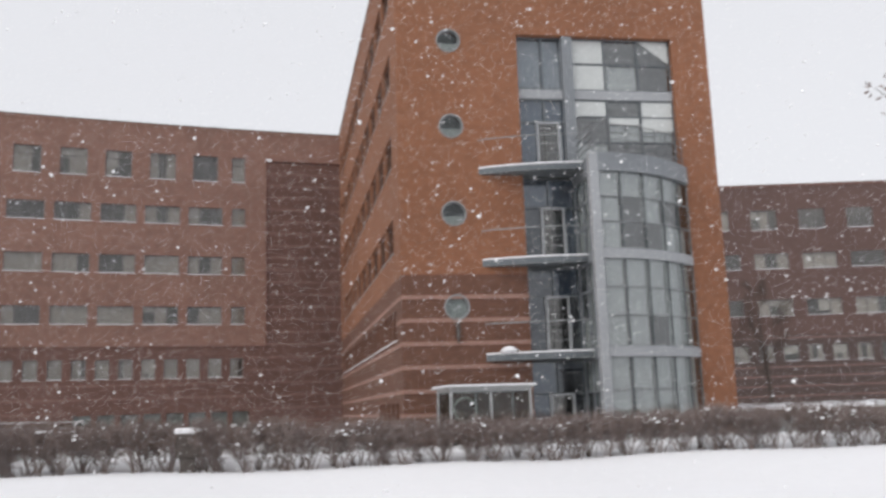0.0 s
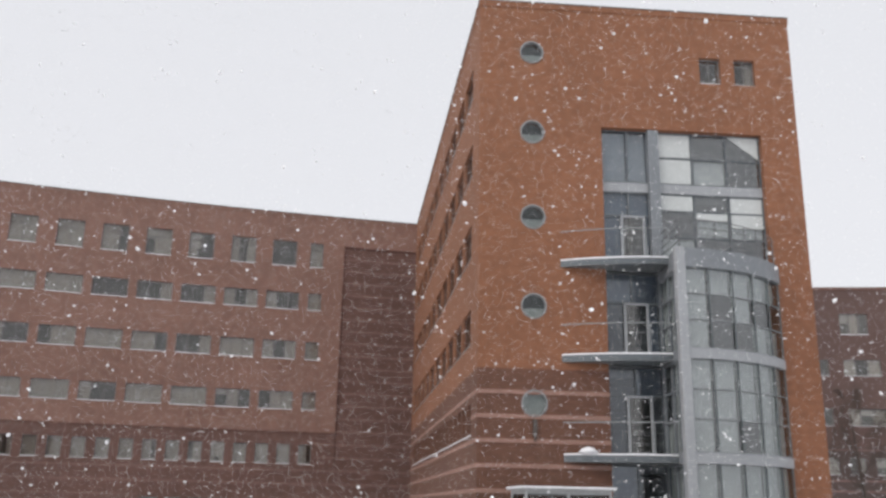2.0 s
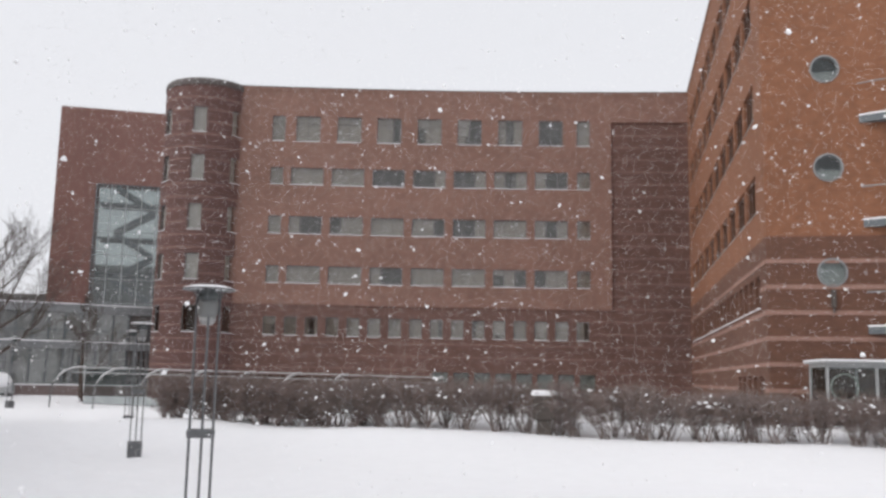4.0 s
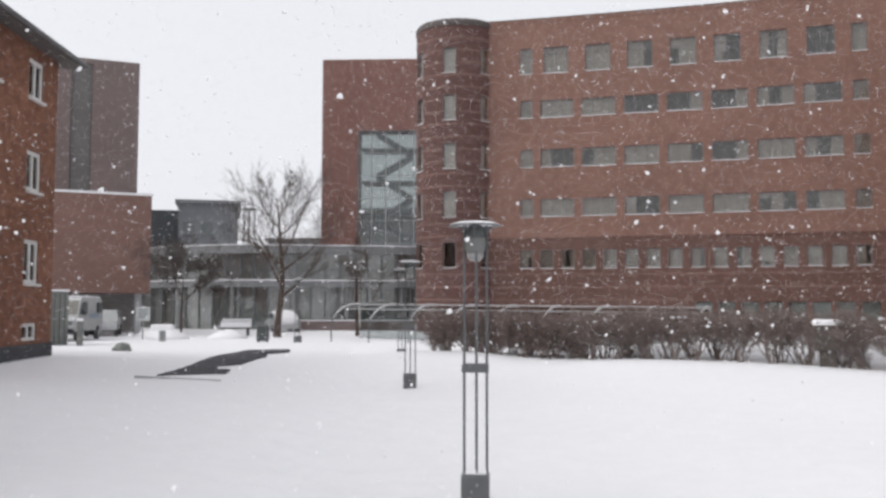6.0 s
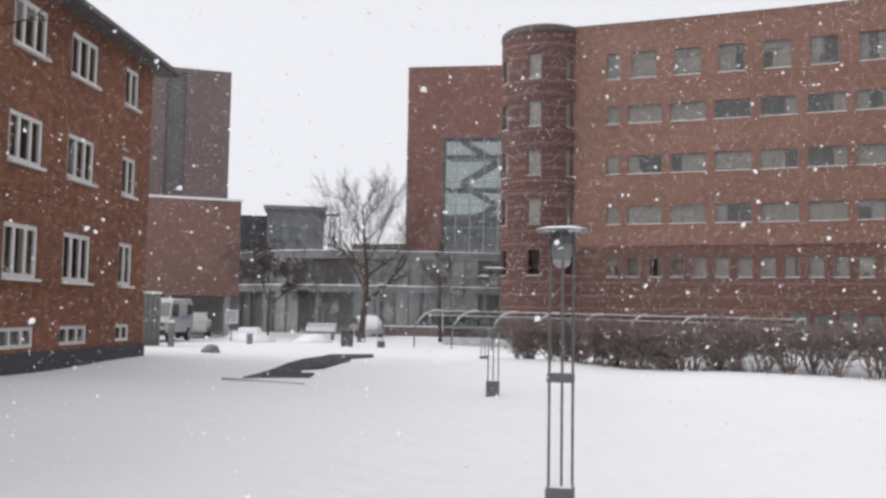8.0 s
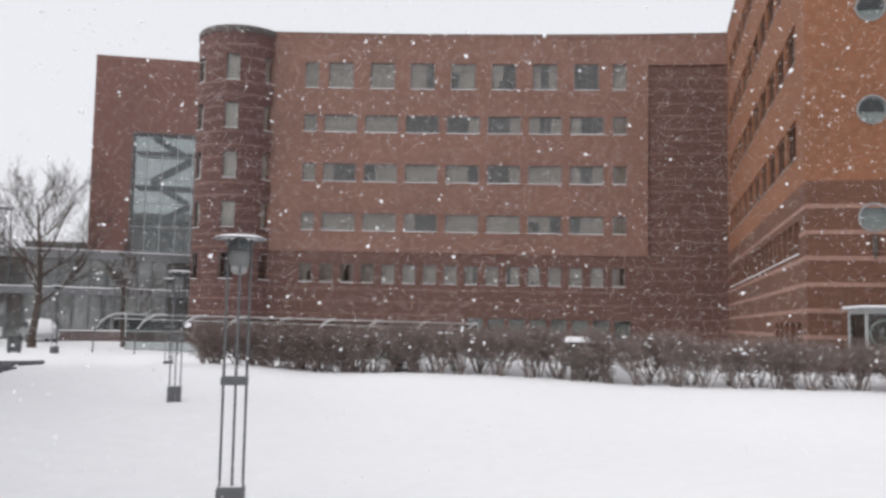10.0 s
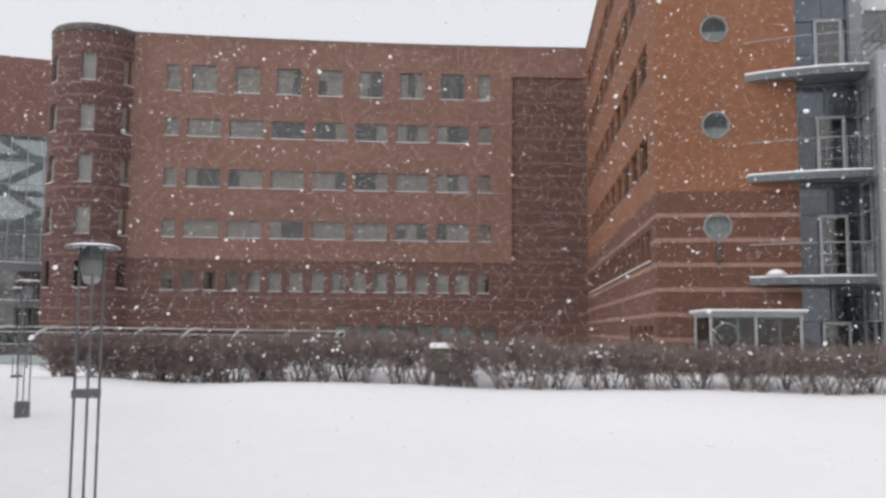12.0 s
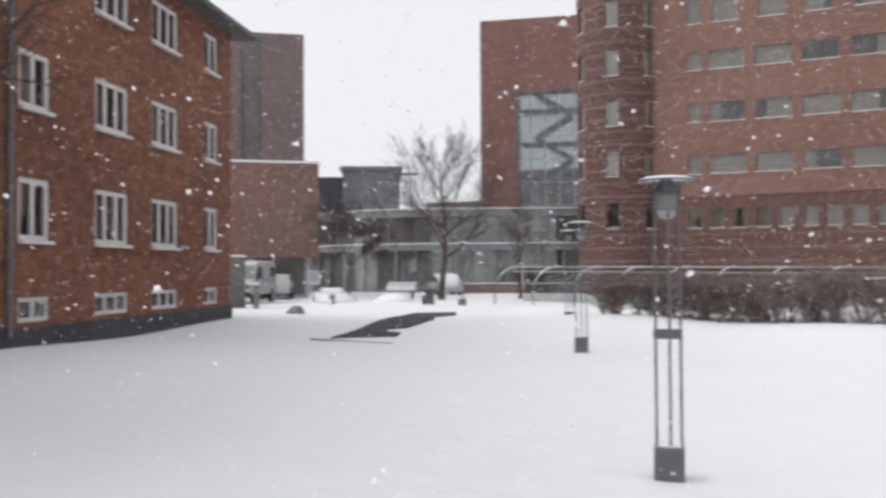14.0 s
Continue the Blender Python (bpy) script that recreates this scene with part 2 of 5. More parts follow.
# ---- mesh code ----
class Geo:
    """Vertices and faces gathered piece by piece."""

    def __init__(self):
        self.v, self.f = [], []

    def face(self, *pts):
        i = len(self.v)
        self.v.extend(tuple(p) for p in pts)
        self.f.append(tuple(range(i, i + len(pts))))

    def box(self, x0, x1, y0, y1, z0, z1, fn=None):
        i = len(self.v)
        pts = [(x, y, z) for z in (z0, z1) for x, y in ((x0, y0), (x1, y0), (x1, y1), (x0, y1))]
        self.v.extend(fn(*p) if fn else p for p in pts)
        self.f.extend(tuple(i + k for k in q) for q in ((3, 2, 1, 0), (4, 5, 6, 7), (0, 1, 5, 4), (1, 2, 6, 5), (2, 3, 7, 6), (3, 0, 4, 7)))

    def cut_box(self, x0, x1, y0, y1, z0, z1, b):
        """A box with bevelled upright edges and a bevelled top."""
        ring = lambda d, z: [(x0 + b + d, y0 + d, z), (x1 - b - d, y0 + d, z), (x1 - d, y0 + b + d, z), (x1 - d, y1 - b - d, z),
                             (x1 - b - d, y1 - d, z), (x0 + b + d, y1 - d, z), (x0 + d, y1 - b - d, z), (x0 + d, y0 + b + d, z)]
        self.rings([ring(0, z0), ring(0, z1 - b), ring(b * 0.7, z1)])

    def rings(self, loops, close=True):
        i, n = len(self.v), len(loops[0])
        for lp in loops:
            self.v.extend(tuple(p) for p in lp)
        for k in range(len(loops) - 1):
            for j in range(n):
                a, b = i + k * n + j, i + k * n + (j + 1) % n
                self.f.append((a, b, b + n, a + n))
        if close:
            self.f.append(tuple(i + j for j in reversed(range(n))))
            self.f.append(tuple(i + (len(loops) - 1) * n + j for j in range(n)))

    def tube(self, a, b, r0, r1=None, n=6):
        a, b = Vector(a), Vector(b)
        d = (b - a).normalized()
        u = d.orthogonal().normalized()
        w = d.cross(u)
        r1 = r0 if r1 is None else r1
        circle = lambda c, r: [c + (u * math.cos(k * math.tau / n) + w * math.sin(k * math.tau / n)) * r for k in range(n)]
        self.rings([circle(a, r0), circle(b, r1)])

    def line(self, pts, r, n=6):
        for a, b in zip(pts, pts[1:]):
            self.tube(a, b, r, r, n)

    def lathe(self, profile, n=24, x=0.0, y=0.0):
        self.rings([[(x + r * math.cos(k * math.tau / n), y + r * math.sin(k * math.tau / n), z) for k in range(n)] for r, z in profile])

    def mesh(self, name, smooth=False):
        me = bpy.data.meshes.new(name)
        me.from_pydata(self.v, [], self.f)
        if len(self.v) < 4000:
            bm = bmesh.new()
            bm.from_mesh(me)
            bmesh.ops.remove_doubles(bm, verts=bm.verts, dist=0.0004)
            bm.to_mesh(me)
            bm.free()
        if smooth:
            me.polygons.foreach_set("use_smooth", [True] * len(me.polygons))
        me.update()
        return me


def part(name, shape, mat, parent, label="", at=None, smooth=False):
    """One mesh object under a thing or a part."""
    me = shape.mesh(name, smooth) if isinstance(shape, Geo) else shape
    if not me.materials:
        me.materials.append(mat)
    ob = new(name, me)
    ob.parent = parent
    if at is not None:
        ob.matrix_local = at
    return tagged(ob, label)


def thing(name, at, label, category, group="", kind=""):
    ob = new(name)
    ob.matrix_world = at
    ob.empty_display_size = 0.2
    return tagged(ob, label, category, group, kind)


def flat(s, y, z):
    return (s, y, z)


def facade(s0, s1, z0, z1, holes, depth, fn=flat, step=3.0, sides=True):
    """A wall of some thickness along s, with openings that go through it."""
    g = Geo()
    n = max(1, int((s1 - s0) / step))
    ss = sorted({round(a, 4) for a in [s0 + (s1 - s0) * k / n for k in range(n + 1)] + [h[k] for h in holes for k in (0, 1)] if s0 - 1e-6 <= a <= s1 + 1e-6})
    zs = sorted({round(a, 4) for a in [z0, z1] + [h[k] for h in holes for k in (2, 3)] if z0 - 1e-6 <= a <= z1 + 1e-6})
    for a, b in zip(ss, ss[1:]):
        for c, d in zip(zs, zs[1:]):
            m, q = (a + b) / 2, (c + d) / 2
            if any(h[0] < m < h[1] and h[2] < q < h[3] for h in holes):
                continue
            g.face(fn(a, 0, c), fn(b, 0, c), fn(b, 0, d), fn(a, 0, d))
            g.face(fn(b, depth, c), fn(a, depth, c), fn(a, depth, d), fn(b, depth, d))
    for a, b, c, d in holes:
        g.face(fn(a, 0, c), fn(a, depth, c), fn(a, depth, d), fn(a, 0, d))
        g.face(fn(b, depth, c), fn(b, 0, c), fn(b, 0, d), fn(b, depth, d))
        g.face(fn(a, depth, c), fn(a, 0, c), fn(b, 0, c), fn(b, depth, c))
        g.face(fn(a, 0, d), fn(a, depth, d), fn(b, depth, d), fn(b, 0, d))
    if sides:
        for s in (s0, s1):
            g.face(fn(s, 0, z0), fn(s, depth, z0), fn(s, depth, z1), fn(s, 0, z1))
        for a, b in zip(ss, ss[1:]):
            for z in (z0, z1):
                g.face(fn(a, 0, z), fn(b, 0, z), fn(b, depth, z), fn(a, depth, z))
    return g


def run(a, b, y0, y1, z0, z1, fn=flat, step=1.5):
    """One unbroken bar along s that follows the wall."""
    g = Geo()
    n = max(1, int(abs(b - a) / step))
    loops = []
    for k in range(n + 1):
        q = a + (b - a) * k / n
        loops.append([fn(q, y0, z0), fn(q, y1, z0), fn(q, y1, z1), fn(q, y0, z1)])
    g.rings(loops)
    return g


def courses(parent, spans, z, height, proud, fn=flat, step=1.5, mat=None):
    """Courses of pale brick that stand a little proud of the wall, one for each span."""
    for a, b in spans:
        part("brick_band", run(a, b, -proud, 0.02, z, z + height, fn, step), mat or BRICK_BAND, parent)


KIT = {}


def window(parent, at, w, h, lights, mat, sill="snow", curtain=0.0, rail=0.0, bar=0.055, rng=random, pane_mat=None, label=""):
    """A window in an opening: frame with posts, a pane for each light, a snowy sill and curtains behind. Its origin is the lower left corner."""
    key = (round(w, 2), round(h, 2), lights, rail, bar, mat.name, sill)
    if key not in KIT:
        edges = [w * k / lights for k in range(lights + 1)]
        levels = [0, h * rail, h] if rail else [0, h]
        gap = lambda q, ends: bar if q in ends else bar * 0.45
        lit = [(x0 + gap(x0, (0, w)), x1 - gap(x1, (0, w)), z0 + gap(z0, (0, h)), z1 - gap(z1, (0, h))) for x0, x1 in zip(edges, edges[1:]) for z0, z1 in zip(levels, levels[1:])]
        f = facade(0, w, 0, h, lit, 0.08, lambda s, y, z: (s, y + 0.10, z))
        p = Geo()
        p.box(0, (w - bar) / lights - bar * 0.6, 0.135, 0.143, bar, h - bar)
        s = Geo()
        if sill == "snow":
            s.cut_box(-0.01, w + 0.01, -0.05, 0.12, -0.024, 0.01, 0.008)
        elif sill == "thin":
            s.cut_box(0, w, -0.02, 0.11, -0.02, 0.02, 0.008)
        else:
            s.cut_box(-0.012, w + 0.012, -0.06, 0.12, -0.07, 0.0, 0.012)
        KIT[key] = [q.mesh(nm) for q, nm in ((f, "window"), (p, "pane"), (s, "sill"))]
        c = Geo()
        for k in range(10):
            x0, x1 = w * 0.33 * k / 10, w * 0.33 * (k + 1) / 10
            y0, y1 = 0.27 + 0.03 * (k % 2), 0.27 + 0.03 * ((k + 1) % 2)
            c.face((x0, y0, 0), (x1, y1, 0), (x1, y1, h), (x0, y0, h))
        KIT[key].append(c.mesh("curtain"))
    fm, pm, sm, cm = KIT[key]
    ob = part("window", fm, mat, parent, label, at)
    for k in range(lights):
        pn = part("pane", pm, pane_mat or GLASS, ob, "", Matrix.Translation((w * k / lights + bar * 0.55, 0, 0)))
        pn.visible_shadow = False
    if sill:
        part("sill", sm, SNOW_CAP if sill == "snow" else STEEL_PALE if sill == "thin" else FRAME_WHITE, ob, "snow-covered sill" if sill == "snow" else "")
    if curtain >= 1.0:
        nt = Geo()
        nt.box(bar, w - bar, 0.31, 0.315, bar, h - bar)
        part("net_curtain", nt, DRAPE_WARM, ob)
    if curtain:
        for x in (0.0, 0.335, 0.66):
            if rng.random() < curtain:
                part("curtain", cm, CURTAIN, ob, "", Matrix.Translation((x * w, 0, 0)))
        if rng.random() < 0.28:
            bl = Geo()
            a = 0 if lights == 1 else rng.randrange(lights)
            bl.box(w * a / lights + bar, w * (a + 1) / lights - bar, 0.22, 0.23, h * rng.uniform(0.25, 0.7), h - bar)
            part("blind", bl, BLIND, ob, "pale half-drawn blind")
    return ob


# ---- ground ----
SPOTS = ((0, 0, -1.85), (-1.2, 9.5, -2.0), (-3.9, 20.4, -1.80), (-15.6, 24.8, -1.45), (-10.9, 13.4, -1.40), (-24, 42, -1.62), (-12, 51, -1.62),
         (-4.6, 26.8, -1.30), (2.9, 24.0, -1.35), (10.0, 21.5, -1.46), (19.0, 18.3, -1.42), (35.0, 12.5, -1.38), (-9.5, 21, -1.62), (-12, 32, -1.62),
         (5, 12, -1.72), (14, 10, -1.62), (-8, 8, -1.75), (4.0, 36, -1.70), (14, 28, -1.74), (0, 60, -1.72), (-30, 80, -1.7), (60, 40, -1.74), (-6.2, 30, -1.62))


def ground_z(x, y):
    """The snow's height above eye level at a place of the plan (negative)."""
    x, y = np.asarray(x, float), np.asarray(y, float)
    top, low = -1.72 * 0.00002, 0.00002
    for px, py, pz in SPOTS:
        w = 1.0 / ((x - px) ** 2 + (y - py) ** 2 + 1.5) ** 1.6
        top, low = top + w * pz, low + w
    z = top / low
    off = x + 0.24 * y + 0.4 + 0.35 * np.sin(y * 0.21)
    z = z - 0.07 * np.exp(-(off / 0.75) ** 2) * (y > -20) * (y < 60)
    back, along = 0.339 * (x + 5) + 0.941 * (y - 26.94), 0.941 * (x + 5) - 0.339 * (y - 26.94)
    z = z + 0.4 * np.exp(-((back - 2.1) / 0.85) ** 2) / (1 + np.exp(-(along - 5) * 1.2)) * (along < 60)
    return z


def build_ground():
    fine_x = np.concatenate([np.arange(-13, -9, 0.3), np.arange(-9, 1, 0.13), np.arange(1, 26.01, 0.35)])
    fine_y = np.concatenate([np.arange(1, 24, 0.13), np.arange(24, 34.01, 0.32)])
    xs = np.unique(np.round(np.concatenate([-np.geomspace(2500, 40, 10), np.arange(-38, -13, 1.5), fine_x, np.arange(27, 70, 2.5), np.geomspace(75, 2500, 10)]), 3))
    ys = np.unique(np.round(np.concatenate([-np.geomspace(2500, 12, 10), np.arange(-10, 1, 1.0), fine_y, np.arange(35, 70, 1.5), np.geomspace(75, 2500, 10)]), 3))
    gx, gy = np.meshgrid(xs, ys)
    z = ground_z(gx, gy)
    off = gx + 0.24 * gy + 0.4 + 0.35 * np.sin(gy * 0.21)
    trod = np.exp(-(off / 0.9) ** 2)
    rnd = np.random.RandomState(4)
    near = (gx > -14) & (gx < 27) & (gy > 0) & (gy < 35)
    bumps = np.zeros_like(z)
    for k in range(26):
        a, b, ph = rnd.normal(0, 0.55), rnd.normal(0, 0.55), rnd.rand() * 6.28
        bumps += np.sin(a * gx + b * gy + ph)
    z = z + near * (0.006 * bumps + trod * 0.012 * rnd.normal(0, 1, z.shape))
    for k in range(150):
        y = rnd.uniform(2, 23)
        x = -0.24 * y - 0.4 - 0.35 * np.sin(y * 0.21) + rnd.normal(0, 0.75)
        d2 = ((gx - x) / 0.14) ** 2 + ((gy - y) / 0.22) ** 2
        z = z - rnd.uniform(0.012, 0.04) * np.exp(-d2) + 0.015 * np.exp(-(d2 ** 0.5 - 1.8) ** 2 * 3)
    v = np.stack([gx.ravel(), gy.ravel(), z.ravel() + EYE], 1)
    nx, ny = len(xs), len(ys)
    i = np.arange(nx * ny).reshape(ny, nx)
    f = np.stack([i[:-1, :-1].ravel(), i[:-1, 1:].ravel(), i[1:, 1:].ravel(), i[1:, :-1].ravel()], 1)
    me = bpy.data.meshes.new("ground")
    me.from_pydata(v.tolist(), [], f.tolist())
    me.polygons.foreach_set("use_smooth", [True] * len(me.polygons))
    me.materials.append(SNOW)
    tagged(new("ground", me), "snow-covered lawn and trodden path", "ground", kind="structure")


build_ground()


def on_ground(x, y, turn=0.0):
    return pose(x, y, EYE + float(ground_z(x, y)) - 0.01, 0, 0, turn)


# ---- curved office wing ----
def bow(s):
    return 0.5 * (1 - ((s - 11.5) / 14.5) ** 2) - 0.3


def wing_fn(s, y, z):
    return (s, y + bow(s), z)


def build_wing():
    rng = random.Random(3)
    wing = thing("office_wing", pose(-2.25, 58.9, EYE, 0, 0, math.degrees(math.atan2(-0.147, 0.989))),
                 "pale red brick office wing above a dark striped brick base", "office building")
    cols = [-0.35 + 2.68 * k for k in range(7)]
    spec = [(s, 1.6, 15.27, 1.72, 2) for s in (-0.12, 2.60, 5.25, 7.92, 10.58, 13.28, 15.96)] + [(-1.69, 0.87, 15.27, 1.70, 1), (18.45, 0.87, 15.27, 1.70, 1)]
    for z, h in ((12.34, 1.15), (9.07, 1.18), (5.84, 1.14)):
        spec += [(s, 2.16, z, h, 3) for s in cols] + [(-1.68, 0.84, z, h, 1), (18.47, 0.88, z, h, 1)]
    low = [(-1.73 + 1.345 * k, 0.83, 2.47, 1.2, 1) for k in range(16)]
    low += [(9.2 + 1.345 * k, 1.1, -1.3, 1.65, 1) for k in range(8)]
    hole = lambda q: (q[0], q[0] + q[1], q[2], q[2] + q[3])
    part("wall", facade(-7.5, 20.72, 4.45, 18.7, [hole(q) for q in spec], 0.4, wing_fn, 1.5), BRICK_WING, wing, "pale red brick wall with window openings")
    part("wall", facade(20.72, 29.5, 16.9, 18.7, [], 0.4, wing_fn, 1.5), BRICK_WING, wing)
    part("wall", facade(20.72, 29.5, -1.95, 16.9, [], 0.4, lambda s, y, z: (s, y + bow(s) + 0.12, z), 1.5), BRICK_DARK_FAR, wing, "dark striped brick wall")
    part("wall", facade(-7.5, 20.72, -1.95, 4.45, [hole(q) for q in low], 0.4, lambda s, y, z: (s, y + bow(s) + 0.06, z), 1.5), BRICK_DARK_FAR, wing, "dark striped brick base wall")
    dark_fn = lambda s, y, z: (s, y + bow(s) + 0.12, z)
    base_fn = lambda s, y, z: (s, y + bow(s) + 0.06, z)
    for k in range(22):
        z = -1.25 + 0.82 * k
        if z < 16.7:
            courses(wing, [(20.72, 29.4)], z, 0.1, 0.025, dark_fn, mat=BRICK_BAND_FAR)
        if z < 4.4:
            spans = [(-7.4, -1.9), (19.5, 20.7)] if 2.2 < z < 3.7 else [(-7.4, 9.1), (19.85, 20.7)] if z < 0.4 else [(-7.4, 20.7)]
            courses(wing, spans, z, 0.1, 0.025, base_fn, mat=BRICK_BAND_FAR)
    part("coping", run(-7.5, 29.5, -0.03, 0.5, 18.7, 18.92, wing_fn), BRICK_WING, wing, "brick coping")
    part("roof_trim", run(-7.5, 29.5, -0.05, 0.52, 18.92, 18.97, wing_fn), ROOF, wing, "thin dark metal roof trim")
    shell = Geo()
    shell.box(-7.5, 29.5, 4.0, 4.3, -1.95, 18.6)
    for z in (1.7, 5.0, 8.25, 11.5, 14.6, 18.3):
        shell.box(-7.5, 29.5, 0.95, 4.0, z - 0.3, z - 0.05)
    for k in range(8):
        shell.box(-2.05 + 2.68 * 1.22 * k, -1.9 + 2.68 * 1.22 * k, 0.95, 4.0, -1.9, 18.3)
    part("interior", shell, ROOM, wing, "dim rooms behind the windows")
    roof = Geo()
    roof.box(-7.5, 29.5, 0.3, 12, 18.45, 18.62)
    roof.box(-7.5, 29.5, 11.7, 12, -1.95, 18.45)
    part("roof", roof, SNOW_CAP, wing, "snow-covered flat roof")
    for q in spec + low:
        m = q[0] + q[1] / 2
        turn = math.atan(-(m - 11.5) / 14.5 ** 2)
        y = bow(m) + (0.06 if q in low else 0.0)
        at = Matrix.Translation((m, y, q[2])) @ Matrix.Rotation(turn, 4, "Z") @ Matrix.Translation((-q[1] / 2, 0, 0))
        window(wing, at, q[1], q[3], q[4], FRAME_BROWN if q[2] < 0 else FRAME_GREY, "thin" if q[2] < 0 else "snow", 1.0 if q[2] < 0 else 0.92 if q in low else 1.0 if q[4] == 1 else 0.66, 0.72 if q[3] > 1.68 else 0.0, rng=rng, pane_mat=GLASS_SHELTER if q[2] < 0 else None)


build_wing()


def build_round_tower():
    rng = random.Random(8)
    r = 2.85
    tower = thing("stair_tower", pose(-8.3, 60.75, EYE), "round dark brick stair tower with pale brick rings and narrow windows", "tower")
    ang = lambda deg: radians(deg) * r

    def fn(s, y, z):
        a = s / r
        return ((r - y) * math.sin(a), -(r - y) * math.cos(a), z)

    spec = [(ang(a) - 0.44, 0.88, z, 1.68) for a in (-57, -4, 48) for z in (15.35, 12.2, 8.98, 5.8, 2.5)]
    part("wall", facade(-math.pi * r, math.pi * r, -1.95, 18.5, [(s, s + w, z, z + h) for s, w, z, h in spec], 0.35, fn, 0.4, False), BRICK_ROUND, tower, "curved dark brick wall")
    for k in range(24):
        z = -1.25 + 0.82 * k
        spans = [(-math.pi * r, math.pi * r)]
        cross = [q for q in spec if q[2] - 0.15 < z < q[2] + q[3]]
        if cross:
            edges = sorted((q[0] - 0.05, q[0] + q[1] + 0.05) for q in cross)
            spans, a = [], -math.pi * r
            for c, d in edges:
                spans.append((a, c))
                a = d
            spans.append((a, math.pi * r))
        courses(tower, spans, z, 0.11, 0.025, fn, 0.4, mat=BRICK_BAND_FAR)
    cap = Geo()
    cap.lathe([(r + 0.06, 18.5), (r + 0.06, 18.8), (r - 0.05, 18.97), (0.4, 19.02)], 48)
    part("roof", cap, ROOF, tower, "dark round roof edge")
    core = Geo()
    core.lathe([(1.5, -1.9), (1.5, 18.4)], 20)
    for z in (1.7, 5.0, 8.25, 11.5, 14.6):
        core.lathe([(2.45, z - 0.3), (2.45, z - 0.1)], 24)
    part("interior", core, ROOM, tower)
    for s, w, z, h in spec:
        at = Matrix.Rotation((s + w / 2) / r, 4, "Z") @ Matrix.Translation((-w / 2, -r + 0.02, z))
        ob = window(tower, at, w, h, 1, FRAME_GREY, "snow", 0.0, rng=rng)
        if z > 2.6:
            bl = Geo()
            bl.box(0.06, w - 0.06, 0.26, 0.27, 0.1, h - 0.05)
            part("blind", bl, BLIND, ob, "pale drawn blind")


build_round_tower()


# ---- office tower with the glazed bay ----
HEAD = math.degrees(math.atan2(-0.340, 0.940))
R_BAY, S_BAY, Y_BAY = 5.55, 6.5, -1.98


def bay_pt(deg, out=0.0):
    a = radians(deg)
    return (S_BAY + (R_BAY + out) * math.sin(a), Y_BAY + R_BAY - (R_BAY + out) * math.cos(a))


def bay_strip(d0, d1, out, inn, z0, z1, n=8):
    g = Geo()
    for k in range(n):
        a, b = d0 + (d1 - d0) * k / n, d0 + (d1 - d0) * (k + 1) / n
        p = [bay_pt(a, out), bay_pt(b, out), bay_pt(b, inn), bay_pt(a, inn)]
        g.rings([[(x, y, z0) for x, y in p], [(x, y, z1) for x, y in p]])
    return g


